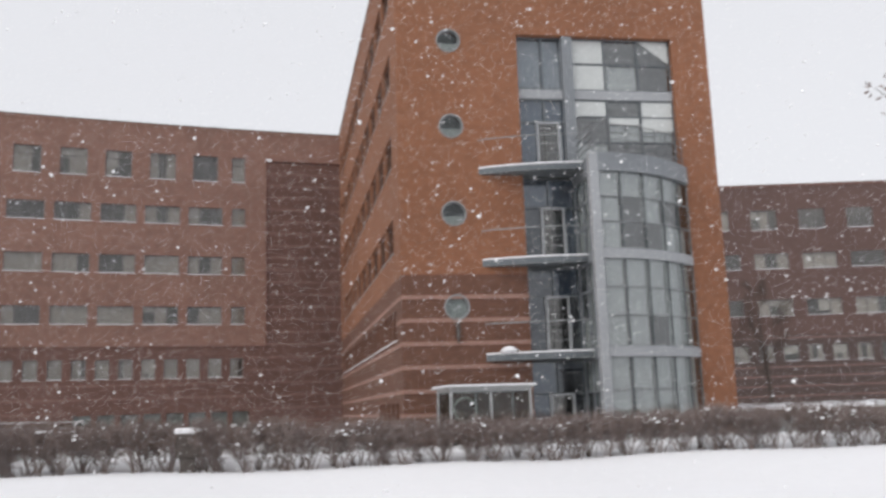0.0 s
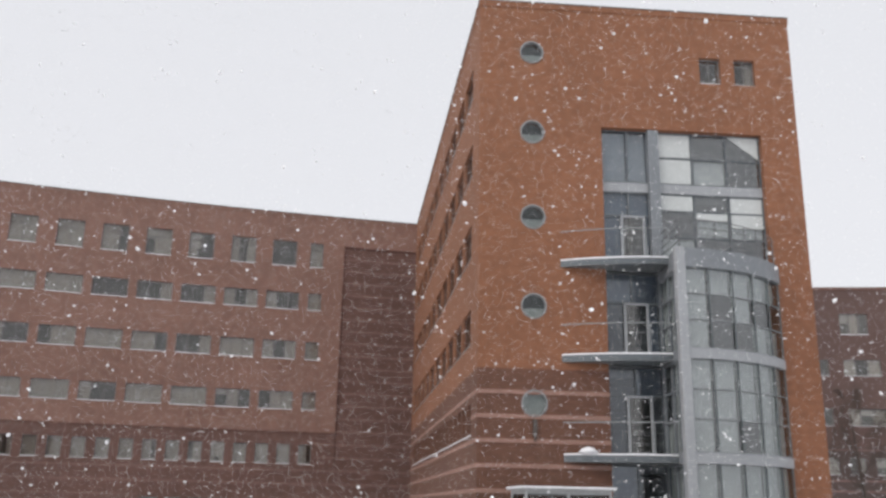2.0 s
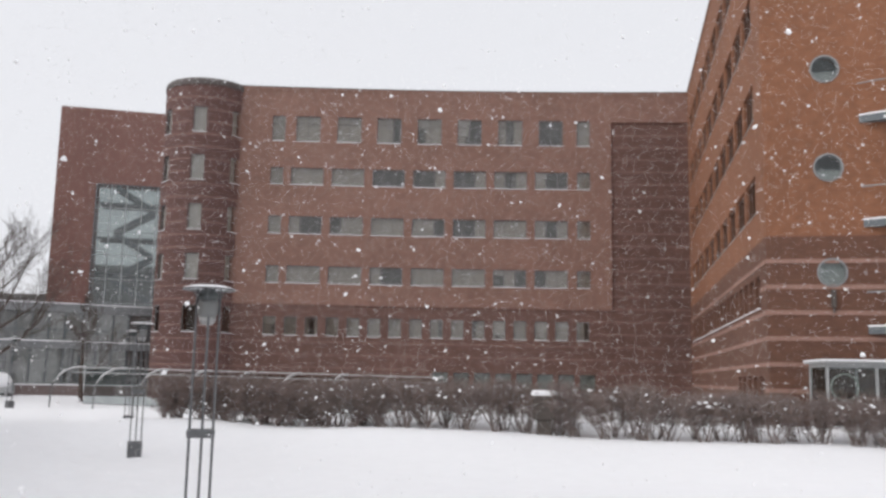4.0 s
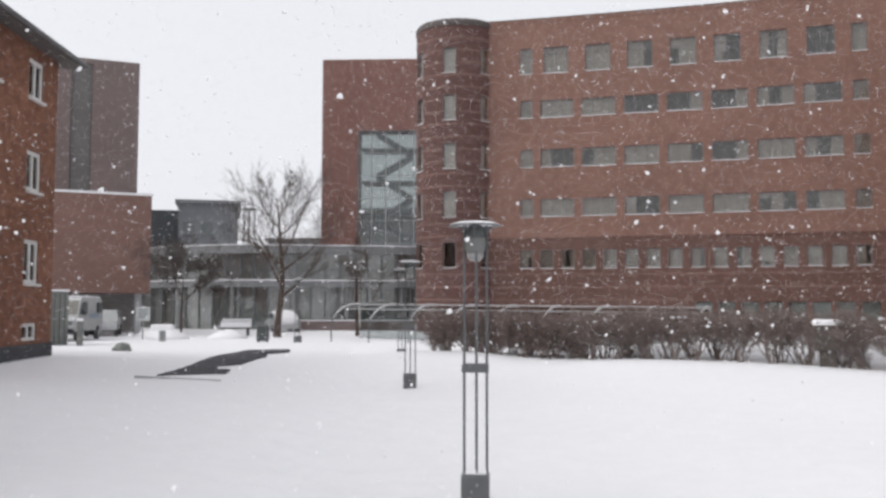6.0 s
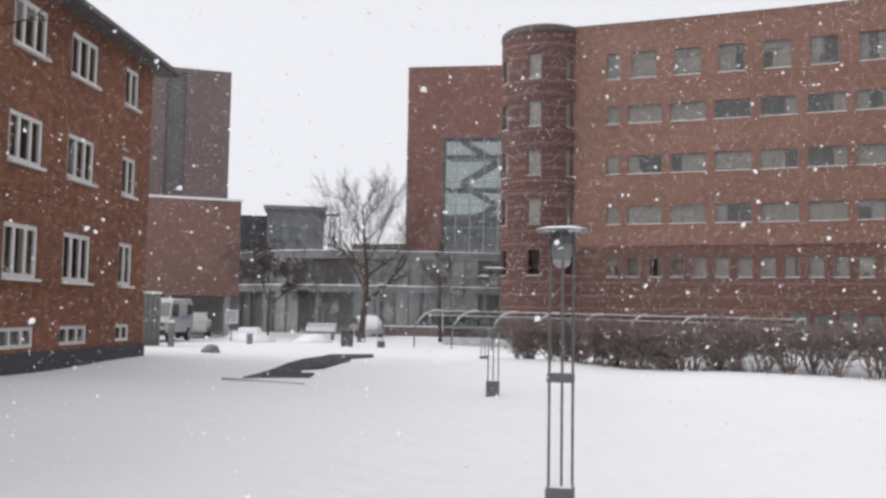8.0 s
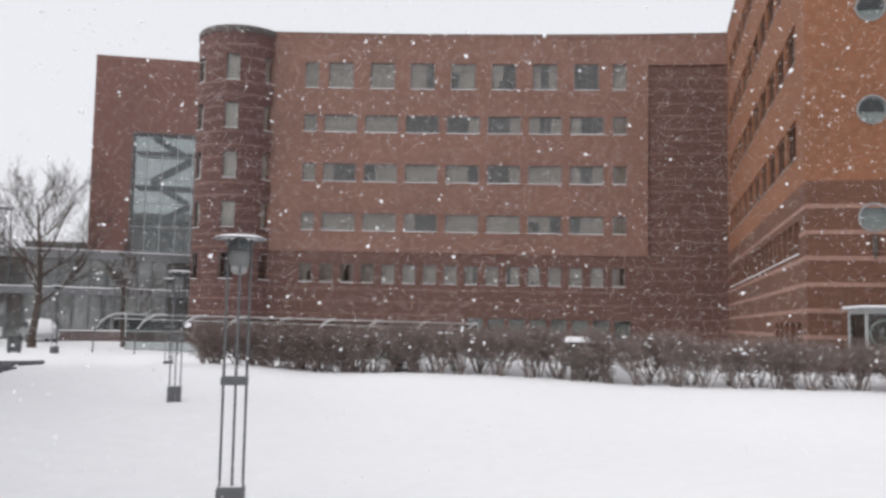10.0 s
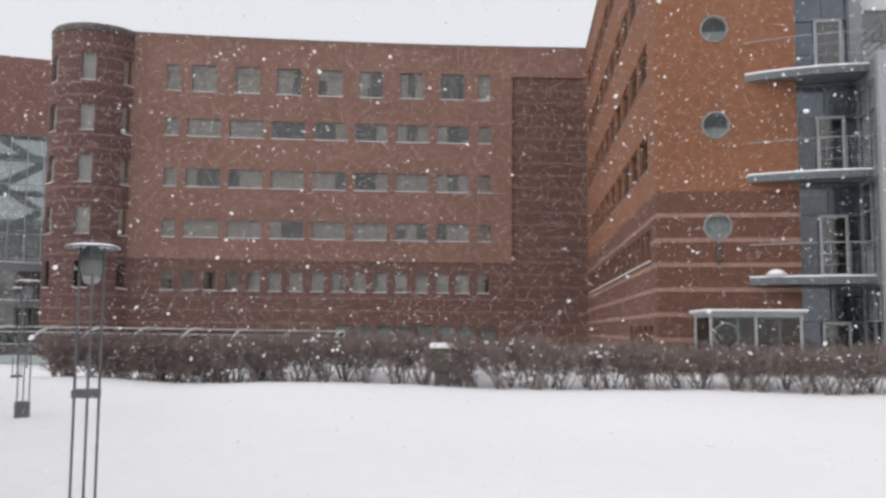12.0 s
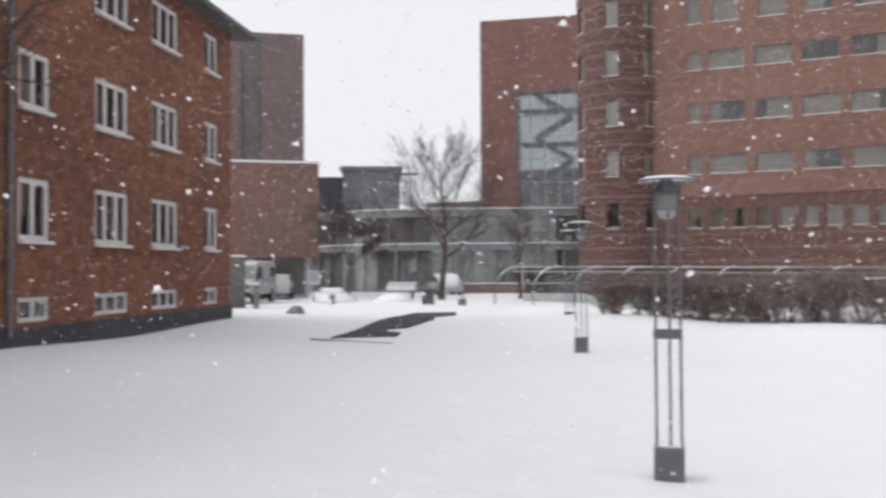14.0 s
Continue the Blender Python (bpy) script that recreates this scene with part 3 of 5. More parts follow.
def build_office_tower():
    rng = random.Random(11)
    tower = thing("office_tower", pose(14.12, 27.08, EYE, 0, 0, HEAD), "orange brick office tower with round windows and curved glazed bay", "office building")
    rounds = [(1.83, z) for z in (16.81, 13.53, 10.21, 6.92, 3.52)]
    rad = 0.45

    def holed(z0, z1, mat, label, s1=4.45):
        """The brick strip with round openings: rings of quads join each circle to its square."""
        squares = [(s - 0.8, s + 0.8, z - 0.8, z + 0.8) for s, z in rounds if z0 < z < z1]
        keep = Geo()
        ss = [-0.15] + sorted({q for h in squares for q in h[:2]}) + [s1]
        zs = [z0] + sorted({q for h in squares for q in h[2:]}) + [z1]
        for a, b in zip(ss, ss[1:]):
            for c, d in zip(zs, zs[1:]):
                if not any(h[0] < (a + b) / 2 < h[1] and h[2] < (c + d) / 2 < h[3] for h in squares):
                    keep.face((a, 0, c), (b, 0, c), (b, 0, d), (a, 0, d))
        for s, z in rounds:
            if not z0 < z < z1:
                continue
            n = 32
            for k in range(n):
                a, b = math.tau * (k + 0.0) / n, math.tau * (k + 1) / n
                sq = lambda t: (s + 0.8 * math.cos(t) / max(abs(math.cos(t)), abs(math.sin(t))), z + 0.8 * math.sin(t) / max(abs(math.cos(t)), abs(math.sin(t))))
                ci = lambda t: (s + rad * math.cos(t), z + rad * math.sin(t))
                (x0, q0), (x1, q1), (c0, e0), (c1, e1) = sq(a), sq(b), ci(a), ci(b)
                keep.face((x0, 0, q0), (x1, 0, q1), (c1, 0, e1), (c0, 0, e0))
                keep.face((c0, 0, e0), (c1, 0, e1), (c1, 0.4, e1), (c0, 0.4, e0))
        keep.face((s1, 0, z0), (s1, 0.6, z0), (s1, 0.6, z1), (s1, 0, z1))
        part("wall", keep, mat, tower, label)

    holed(4.7, 18.7, BRICK_ORANGE, "orange brick wall with round openings")
    holed(-1.95, 4.7, BRICK_DARK, "dark striped brick base wall")
    pair = [(8.38, 9.22, 15.92, 17.0), (9.76, 10.58, 15.92, 17.0)]
    part("wall", facade(4.45, 10.62, 13.88, 18.7, pair, 0.5), BRICK_ORANGE, tower, "orange brick wall above the glazing")
    part("pier", facade(10.62, 12.07, -1.95, 18.7, [], 0.6), BRICK_ORANGE, tower, "tall orange brick pier")
    for a, b, c, d in pair:
        window(tower, Matrix.Translation((a, 0.05, c)), b - a, d - c, 2, FRAME_GREY, "snow", 0.3, rng=rng)
    for s, z in rounds:
        g = Geo()
        g.rings([[(s + q * math.cos(k * math.tau / 32), y, z + q * math.sin(k * math.tau / 32)) for k in range(32)] for q, y in ((0.45, 0.1), (0.465, -0.04), (0.41, -0.05), (0.38, 0.1), (0.45, 0.1))], False)
        ring = part("round_window", g, RING_STEEL, tower, "round window with a pale metal ring", smooth=False)
        p = Geo()
        p.rings([[(s + 0.39 * math.cos(k * math.tau / 32), y, z + 0.39 * math.sin(k * math.tau / 32)) for k in range(32)] for y in (0.06, 0.07)])
        part("pane", p, GLASS_ROUND, ring).visible_shadow = False
        bl = Geo()
        bl.box(s - 0.44, s + 0.44, 0.14, 0.15, z - 0.44, z + (0.44 if z < 4 else -0.06))
        part("blind", bl, CURTAIN, ring, "pale blind behind the round pane")
    g = Geo()
    g.cut_box(1.76, 1.9, -0.13, 0.02, 2.42, 2.98, 0.02)
    g.box(1.8, 1.86, -0.1, -0.02, 2.25, 2.42)
    part("vent_hood", g, CABINET, tower, "small brown vent below the round window")
    for k in range(7):
        courses(tower, [(-0.15, 4.45)], 3.82 - 0.82 * k, 0.14, 0.025)
    g = Geo()
    g.box(-0.18, 12.1, -0.03, 0.6, 18.7, 18.93)
    part("coping", g, BRICK_ORANGE, tower, "orange brick coping")
    g = Geo()
    g.box(-0.2, 12.12, -0.05, 0.62, 18.93, 18.97)
    part("roof_trim", g, ROOF, tower, "thin dark metal roof trim")

    # side wall towards the wing
    side_fn = lambda s, y, z: (y - 0.15 - 0.028 * s, s, z)
    bands = [(1.75 + 2.68 * k, 2.3, z, 1.32) for k in range(10) for z in (5.78, 9.08, 12.36, 15.6)]
    lower = [(1.35 + 1.34 * k, 1.05, 2.5, 1.1) for k in range(20)]
    ground_row = [(1.0 + 1.34 * k, 1.0, -1.5, 1.75) for k in range(5)]
    hole = lambda q: (q[0], q[0] + q[1], q[2], q[2] + q[3])
    part("wall", facade(0.004, 30.2, 4.7, 18.7, [hole(q) for q in bands], 0.4, side_fn), BRICK_ORANGE, tower, "orange brick side wall")
    part("wall", facade(0.004, 30.2, -1.95, 4.7, [hole(q) for q in lower + ground_row], 0.4, side_fn), BRICK_DARK, tower, "dark striped brick side wall")
    for k in range(7):
        z = 3.82 - 0.82 * k
        if 2.3 < z < 3.6:
            spans = [(0, 1.3), (28.2, 30)]
        elif z < 0.3:
            spans = [(0, 0.95), (7.5, 30)]
        else:
            spans = [(0, 30)]
        courses(tower, spans, z, 0.14, 0.025, side_fn)
    part("coping", run(0.6, 30.2, -0.03, 0.6, 18.7, 18.93, side_fn), BRICK_ORANGE, tower)
    part("roof_trim", run(0.62, 30.2, -0.05, 0.6, 18.93, 18.97, side_fn), ROOF, tower)
    turn = Matrix.Rotation(radians(-90) + 0.028, 4, "Z")
    for q in bands + lower + ground_row:
        at = Matrix.Translation((-0.15 - 0.028 * (q[0] + q[1]), q[0] + q[1], q[2])) @ turn
        window(tower, at, q[1], q[3], 3 if q[1] > 2 else 1, FRAME_BROWN, "snow" if q in lower else "thin", 0.15, rng=rng)

    # closed body behind
    g = Geo()
    g.box(4.6, 12.07, 3.2, 3.4, -1.95, 18.5)
    g.box(0.4, 4.4, 3.2, 3.4, -1.95, 18.5)
    g.box(4.0, 4.2, 0.4, 30, -1.95, 18.5)
    for z in (1.6, 4.9, 8.3, 11.55, 14.6):
        g.box(0.4, 11.9, 0.75, 3.2, z - 0.3, z - 0.05)
        g.box(0.42, 4.0, 3.4, 30, z - 0.3, z - 0.05)
    part("interior", g, ROOM, tower, "dim rooms behind the windows")
    g = Geo()
    g.box(0.3, 11.9, 0.3, 30, 18.4, 18.55)
    g.box(11.8, 12.07, 0.6, 30, -1.95, 18.5)
    part("roof", g, SNOW_CAP, tower, "snow-covered flat roof")

    # glazed strip behind the balconies
    def glazed(s0, s1, z0, z1, cols, rows, y, blinds, name="glazing", mat=GLASS_BAY, backing=None):
        f = Geo()
        for c in range(cols + 1):
            x = s0 + (s1 - s0) * c / cols
            f.box(x - 0.03, x + 0.03, y - 0.06, y + 0.08, z0, z1)
        for zr in [z0 + 0.03] + rows + [z1 - 0.03]:
            f.box(s0, s1, y - 0.045, y + 0.07, zr - 0.03, zr + 0.03)
        root = part(name, f, MULLION, tower, "glazing with dark mullions")
        edges = [z0] + rows + [z1]
        for c in range(cols):
            a, b = s0 + (s1 - s0) * c / cols + 0.03, s0 + (s1 - s0) * (c + 1) / cols - 0.03
            for e0, e1 in zip(edges, edges[1:]):
                p = Geo()
                p.box(a, b, y, y + 0.012, e0 + 0.03, e1 - 0.03)
                part("pane", p, mat, root).visible_shadow = False
                if rng.random() < blinds:
                    p = Geo()
                    p.box(a, b, y + 0.14, y + 0.15, e0 + 0.03, e1 - 0.03)
                    part("blind", p, backing or BLIND, root)
        return root

    # The sheets behind these panes are added to lighten the recess.
    for z0, z1, rows in ((11.78, 13.88, []), (8.62, 11.42, [10.5]), (5.22, 8.30, [7.2]), (1.85, 4.92, [3.9]), (-1.95, 1.55, [0.4])):
        glazed(4.47, 6.45, z0, z1, 2, rows, 0.32, 0.8 if z1 < 12 else 1.0, mat=GLASS_RECESS, backing=RECESS_BACKING if z1 < 12 else CURTAIN)
        if z1 < 12:
            d = Geo()
            a, b, top = 5.12, 6.02, rows[0]
            for x0, x1, c, e in ((a, a + 0.08, z0, top), (b - 0.08, b, z0, top), (a, b, top - 0.08, top), (a, b, z0, z0 + 0.12)):
                d.box(x0, x1, 0.2, 0.28, c, e)
            door = part("balcony_door", d, WHITE_BAND, tower, "glazed balcony door with a pale grey frame")
            p = Geo()
            p.box(a + 0.08, b - 0.08, 0.23, 0.24, z0 + 0.12, top - 0.08)
            part("pane", p, GLASS, door).visible_shadow = False
    g = Geo()
    g.box(4.47, 6.25, 0.22, 0.42, 11.42, 11.78)
    part("floor_band", g, WHITE_BAND, tower, "pale floor band")
    g = Geo()
    g.box(6.22, 6.62, 0.02, 0.5, 8.7, 13.86)
    part("column", g, FACADE_GREY, tower, "grey facade column")
    glazed(6.64, 10.6, 11.78, 13.88, 3, [12.85], 0.3, 0.45)
    glazed(6.64, 10.6, 8.7, 11.42, 3, [9.75, 10.75], 0.3, 0.2)
    g = Geo()
    g.box(6.64, 10.6, 0.2, 0.42, 11.42, 11.78)
    part("floor_band", g, WHITE_BAND, tower)
    for a, b, c, d in ((6.70, 7.90, 10.78, 11.38), (9.34, 10.56, 10.2, 11.38), (8.02, 9.2, 10.45, 10.72), (6.70, 7.90, 12.9, 13.8), (6.70, 7.90, 11.85, 12.8)):
        g = Geo()
        g.box(a, b, 0.27, 0.29, c, d)
        part("panel", g, PALE_PANEL, tower, "off-white facade panel")

    g = Geo()
    g.rings([[(9.36, y, 13.82), (10.56, y, 12.93), (10.56, y, 13.82)] for y in (0.262, 0.272)])
    part("blind", g, PALE_PANEL, tower, "off-white blind hanging askew")

    # curved bay
    floors = ((-1.95, 1.55), (1.87, 4.92), (5.24, 8.02))
    for z0, z1 in ((1.55, 1.87), (4.92, 5.24)):
        part("floor_band", bay_strip(0, 49, 0.10, -0.2, z0, z1), WHITE_BAND, tower, "pale curved floor band")
    part("parapet", bay_strip(0, 49.5, 0.12, -0.2, 8.02, 8.68), FACADE_GREY, tower, "grey curved parapet")
    g = bay_strip(0, 49.5, -0.2, -5.5, 8.3, 8.45)
    part("terrace", g, SNOW_CAP, tower, "snow on the bay's terrace")
    post = Geo()
    post.cut_box(S_BAY - 0.2, S_BAY + 0.14, Y_BAY - 0.14, Y_BAY + 0.2, -1.95, 8.7, 0.04)
    part("post", post, WHITE_BAND, tower, "grey corner post of the bay")
    ndeg = 49.0 / 5
    for z0, z1 in floors:
        h = z1 - z0
        rows = [z0 + h * 0.36, z0 + h * 0.68]
        root = part("bay_window", bay_strip(0, 49, 0.05, -0.04, z0, z0 + 0.06, 5), TRANSOM_BAY, tower, "curved glazing with grey mullions")
        for k in range(1, 6):
            x, y = bay_pt(k * ndeg, 0.04)
            f = Geo()
            f.tube((x, y, z0 + 0.06), (x, y, z1), 0.032, 0.032, 8)
            part("mullion", f, MULLION_BAY, root)
        for zr in rows:
            part("transom", bay_strip(0, 49, 0.04, -0.04, zr - 0.012, zr + 0.012, 5), TRANSOM_BAY, root)
        edges = [z0] + rows + [z1]
        for k in range(5):
            for j, (e0, e1) in enumerate(zip(edges, edges[1:])):
                part("pane", bay_strip(k * ndeg, (k + 1) * ndeg, 0.0, -0.012, e0, e1, 1), GLASS_BAY, root).visible_shadow = False
                if rng.random() < (0.95 if z0 < 4 else 0.5):
                    part("blind", bay_strip(k * ndeg + 0.5, (k + 1) * ndeg - 0.5, -0.14, -0.15, e0 + 0.04, e1 - 0.04, 1), BLIND, root)
        f = Geo()
        f.box(S_BAY - 0.045, S_BAY + 0.045, Y_BAY + 0.15, 0.3, z0, z0 + 0.06)
        root = part("bay_side", f, FACADE_GREY, tower, "grey glazed side of the bay")
        for y in (Y_BAY + 0.15, Y_BAY + 0.75, Y_BAY + 1.35, 0.25):
            f = Geo()
            f.box(S_BAY - 0.05, S_BAY + 0.05, y - 0.03, y + 0.03, z0 + 0.06, z1)
            part("mullion", f, FACADE_GREY, root)
        for zr in rows + [z1 - 0.03]:
            f = Geo()
            f.box(S_BAY - 0.04, S_BAY + 0.04, Y_BAY + 0.15, 0.3, zr - 0.03, zr + 0.03)
            part("transom", f, FACADE_GREY, root)
        for y0, y1 in ((Y_BAY + 0.15, Y_BAY + 0.75), (Y_BAY + 0.75, Y_BAY + 1.35), (Y_BAY + 1.35, 0.25)):
            for e0, e1 in zip(edges, edges[1:]):
                p = Geo()
                p.box(S_BAY, S_BAY + 0.012, y0, y1, e0, e1)
                part("pane", p, GLASS_BAY, root).visible_shadow = False
                if rng.random() < 0.75:
                    p = Geo()
                    p.box(S_BAY + 0.08, S_BAY + 0.09, y0, y1, e0, e1)
                    part("blind", p, BLIND, root)
    for z0, z1 in ((8.02, 8.68), (1.55, 1.87), (4.92, 5.24)):
        g = Geo()
        g.box(S_BAY - 0.07, S_BAY + 0.07, Y_BAY + 0.1, 0.3, z0, z1)
        part("side_band", g, FACADE_GREY, tower)
    f = Geo()
    f.line([(S_BAY, -0.1, 9.75)] + [(*bay_pt(k, -0.03), 9.75) for k in range(0, 50, 7)], 0.016, 5)
    rail = part("terrace_railing", f, STEEL, tower, "dark steel terrace railing")
    for k in range(0, 50, 7):
        x, y = bay_pt(k, -0.03)
        f = Geo()
        f.tube((x, y, 8.6), (x, y, 9.75), 0.022, 0.022, 5)
        part("post", f, STEEL, rail)
    for zr in (8.95, 9.2, 9.45):
        f = Geo()
        f.line([(S_BAY, -0.1, zr)] + [(*bay_pt(k, -0.03), zr) for k in range(0, 50, 7)], 0.016, 5)
        part("rail", f, STEEL, rail)

    # balconies
    edge = lambda u: (2.81 + 3.66 * u, -1.0 * math.sin(u * math.pi / 2) ** 0.85 if u > 0 else 0.0)
    for zt in (8.62, 5.22, 1.85):
        pts = [edge(k / 14) for k in range(15)] + [(6.47, 0.30), (4.45, 0.30), (4.45, 0.0)]
        g = Geo()
        g.rings([[(x, y, zt - 0.26) for x, y in pts], [(x, y, zt - 0.03) for x, y in pts]])
        slab = part("balcony", g, MULLION, tower, "dark steel balcony with a curved front edge")
        g = Geo()
        g.rings([[(x, y - 0.012 if y < 0.01 else y, zt - 0.03) for x, y in pts], [(x, y - 0.012 if y < 0.01 else y, zt + 0.02) for x, y in pts]])
        part("snow", g, SNOW_CAP, slab, "snow on the slab")
        rail = Geo()
        rail.line([(*edge(k / 14), zt + 1.05) for k in range(15)], 0.02, 5)
        for k in (8, 11, 14):
            x, y = edge(k / 14)
            rail.tube((x, y, zt), (x, y, zt + 1.05), 0.014, 0.014, 5)
        for zz in (0.35, 0.7):
            rail.line([(*edge(k / 14), zt + zz) for k in range(7, 15)], 0.008, 4)
        part("railing", rail, STEEL_PALE, slab, "thin steel railing")
    g = Geo()
    g.lathe([(0.02, 1.86), (0.36, 1.9), (0.2, 2.05), (0.02, 2.1)], 12, 3.6, -0.25)
    part("snow_heap", g, SNOW_CAP, tower, "heap of snow on the lowest balcony", smooth=True)


build_office_tower()


# ---- plain far buildings ----
def build_east_wing():
    rng = random.Random(21)
    ob = thing("east_wing", pose(47.9, 61.7, EYE - 0.25, 0, 0, -30), "brown brick office wing with rows of windows beside the tower", "office building")
    spec = []
    for z, h, w, p in ((14.9, 1.75, 2.3, 4.2), (11.4, 1.35, 3.0, 4.2), (7.3, 1.4, 3.0, 4.2)):
        spec += [(3.2 + p * k, w, z, h) for k in range(10)]
    low = [(2.9 + 2.1 * k, 1.3, 3.4, 1.35) for k in range(20)]
    hole = lambda q: (q[0], q[0] + q[1], q[2], q[2] + q[3])
    part("wall", facade(-4, 50, 5.6, 18.7, [hole(q) for q in spec], 0.4), BRICK_EAST, ob, "brown brick wall")
    part("wall", facade(-4, 50, -1.95, 5.6, [hole(q) for q in low], 0.4), BRICK_EAST_LOW, ob, "dark brick base wall")
    for k in range(9):
        z = -1.25 + 0.82 * k
        if not 3.2 < z < 4.8:
            courses(ob, [(-4, 50)], z, 0.11, 0.025, mat=BRICK_BAND_FAR)
    g = Geo()
    g.box(-4, 50, -0.06, 0.5, 18.7, 18.98)
    part("coping", g, BRICK_DARK_FAR, ob)
    g = Geo()
    g.box(-4, 50, 3.0, 12, -1.95, 18.6)
    part("interior", g, ROOM, ob)
    for q in spec + low:
        window(ob, Matrix.Translation((q[0], 0, q[2])), q[1], q[3], 3 if q[1] > 2 else 1, FRAME_GREY, "snow", 0.4, rng=rng)


def build_back_building():
    rng = random.Random(5)
    ob = thing("stair_hall_building", pose(-24.5, 83.1, EYE, 0, 0, 6), "tall red brick building with a glazed stair hall", "building")
    part("wall", facade(0, 22, -2, 23.75, [(3.45, 11.5, 3.8, 16.8)], 0.6), BRICK_BACK, ob, "red brick wall")
    g = Geo()
    g.box(0, 0.6, 0.6, 16, -2, 23.75)
    g.box(0, 22, 0.6, 16, 23.3, 23.6)
    part("wall", g, BRICK_BACK, ob)
    part("wall", facade(0, 22, -2, 23.5, [(3.0, 13.5, 3.0, 17.5)], 0.5, lambda s, y, z: (s, y + 5.5, z)), BRICK_BACK, ob)
    root = part("glass_wall", facade(3.45, 11.5, 3.8, 16.8, [(3.53, 11.42, 3.88, 16.72)], 0.2), STEEL, ob, "glass wall with steel posts")
    for k in range(1, 6):
        f = Geo()
        x = 3.45 + 8.05 * k / 6
        f.box(x - 0.04, x + 0.04, 0.1, 0.25, 3.88, 16.72)
        part("post", f, STEEL_PALE, root)
    for k in range(1, 6):
        f = Geo()
        z = 3.8 + 13 * k / 6
        f.box(3.53, 11.42, 0.13, 0.21, z - 0.03, z + 0.03)
        part("transom", f, STEEL_PALE, root)
    for k in range(6):
        x = 3.45 + 8.05 * k / 6
        for j in range(6):
            z = 3.8 + 13 * j / 6
            p = Geo()
            p.box(x + 0.04, x + 1.30, 0.16, 0.175, z + 0.03, z + 2.13)
            part("pane", p, GLASS_STAIR, root).visible_shadow = False
    st = Geo()
    z, a, b = 16.6, 5.2, 8.7
    for k in range(6):
        p, q = ((a, z), (b, z - 2.1)) if k % 2 == 0 else ((b, z), (a, z - 2.1))
        st.rings([[(p[0], y, p[1] + dz) for y, dz in ((0.35, -0.32), (1.6, -0.32), (1.6, 0.25), (0.35, 0.25))], [(q[0], y, q[1] + dz) for y, dz in ((0.35, -0.32), (1.6, -0.32), (1.6, 0.25), (0.35, 0.25))]])
        z -= 2.1
    part("staircase", st, MULLION, ob, "dark zigzag staircase behind the glass")
    g = Geo()
    g.box(3.0, 13.5, 5.7, 5.72, 3, 17.5)
    part("rear_pane", g, GLASS_STAIR, ob).visible_shadow = False
    for k in range(4):
        g = Geo()
        g.box(3.5, 13, 2.4, 5.4, 5.6 + 3.25 * k, 5.75 + 3.25 * k)
        part("landing", g, MULLION, ob)


def build_bridge():
    rng = random.Random(6)
    ob = thing("link_building", pose(-33.5, 58.2, EYE, 0, 0, 15.5), "low grey glazed link building with snow on its ledges", "building")
    bend = lambda s: 0.06 * max(0.0, 12 - s) ** 2 + 0.004 * max(0.0, s - 12) ** 2
    arc = lambda s, y, z: (s, y + bend(s), z)
    top, led, snow, frame, under = Geo(), Geo(), Geo(), Geo(), Geo()
    n = 13
    for k in range(n):
        a, b = 26.0 * k / n, 26.0 * (k + 1) / n
        top.box(a, b, -0.3, 7, 3.75, 4.3, arc)
        led.box(a, b, -0.5, 7, 1.35, 1.8, arc)
        snow.box(a, b, -0.34, 7, 4.3, 4.38, arc)
        snow.box(a, b, -0.54, 0.2, 1.8, 1.88, arc)
        under.box(a, b, 3.2, 3.4, -2, 4, arc)
    part("roof_edge", top, GREY_CLAD, ob, "grey roof edge")
    part("ledge", led, GREY_CLAD, ob, "grey floor ledge")
    part("snow", snow, SNOW_CAP, ob, "snow on the ledges")
    root = part("transom", run(0, 26, 0.02, 0.12, 2.55, 2.62, arc), MULLION, ob)
    for k in range(27):
        for z0, z1 in ((1.8, 3.75), (-1.9, 1.35)):
            g = Geo()
            g.box(k - 0.05, k + 0.05, 0, 0.15, z0, z1, arc)
            part("window_post", g, MULLION, ob)
    part("back_wall", under, DARK, ob)
    for k in range(26):
        for z0, z1 in ((1.8, 3.75), (-1.9, 1.35)):
            p = Geo()
            p.box(k + 0.05, k + 0.95, 0.07, 0.08, z0, z1, arc)
            part("pane", p, GLASS_LINK, root).visible_shadow = False
            # Plain panel added behind each pane; its grey stands in for haze.
            p = Geo()
            p.box(k + 0.05, k + 0.95, 0.4, 0.42, z0, z1, arc)
            part("blind", p, rng.choice((GREY_CLAD, HALL_CLAD, HALL_CLAD, WHITE_BAND)), root)
    for k in range(7):
        g = Geo()
        g.tube((1.5 + 4 * k, -0.2, -1.95), (1.5 + 4 * k, -0.2, 1.4), 0.13, 0.13, 10)
        part("column", g, GREY_CLAD, ob, at=Matrix.Translation((0, bend(1.5 + 4 * k), 0)))


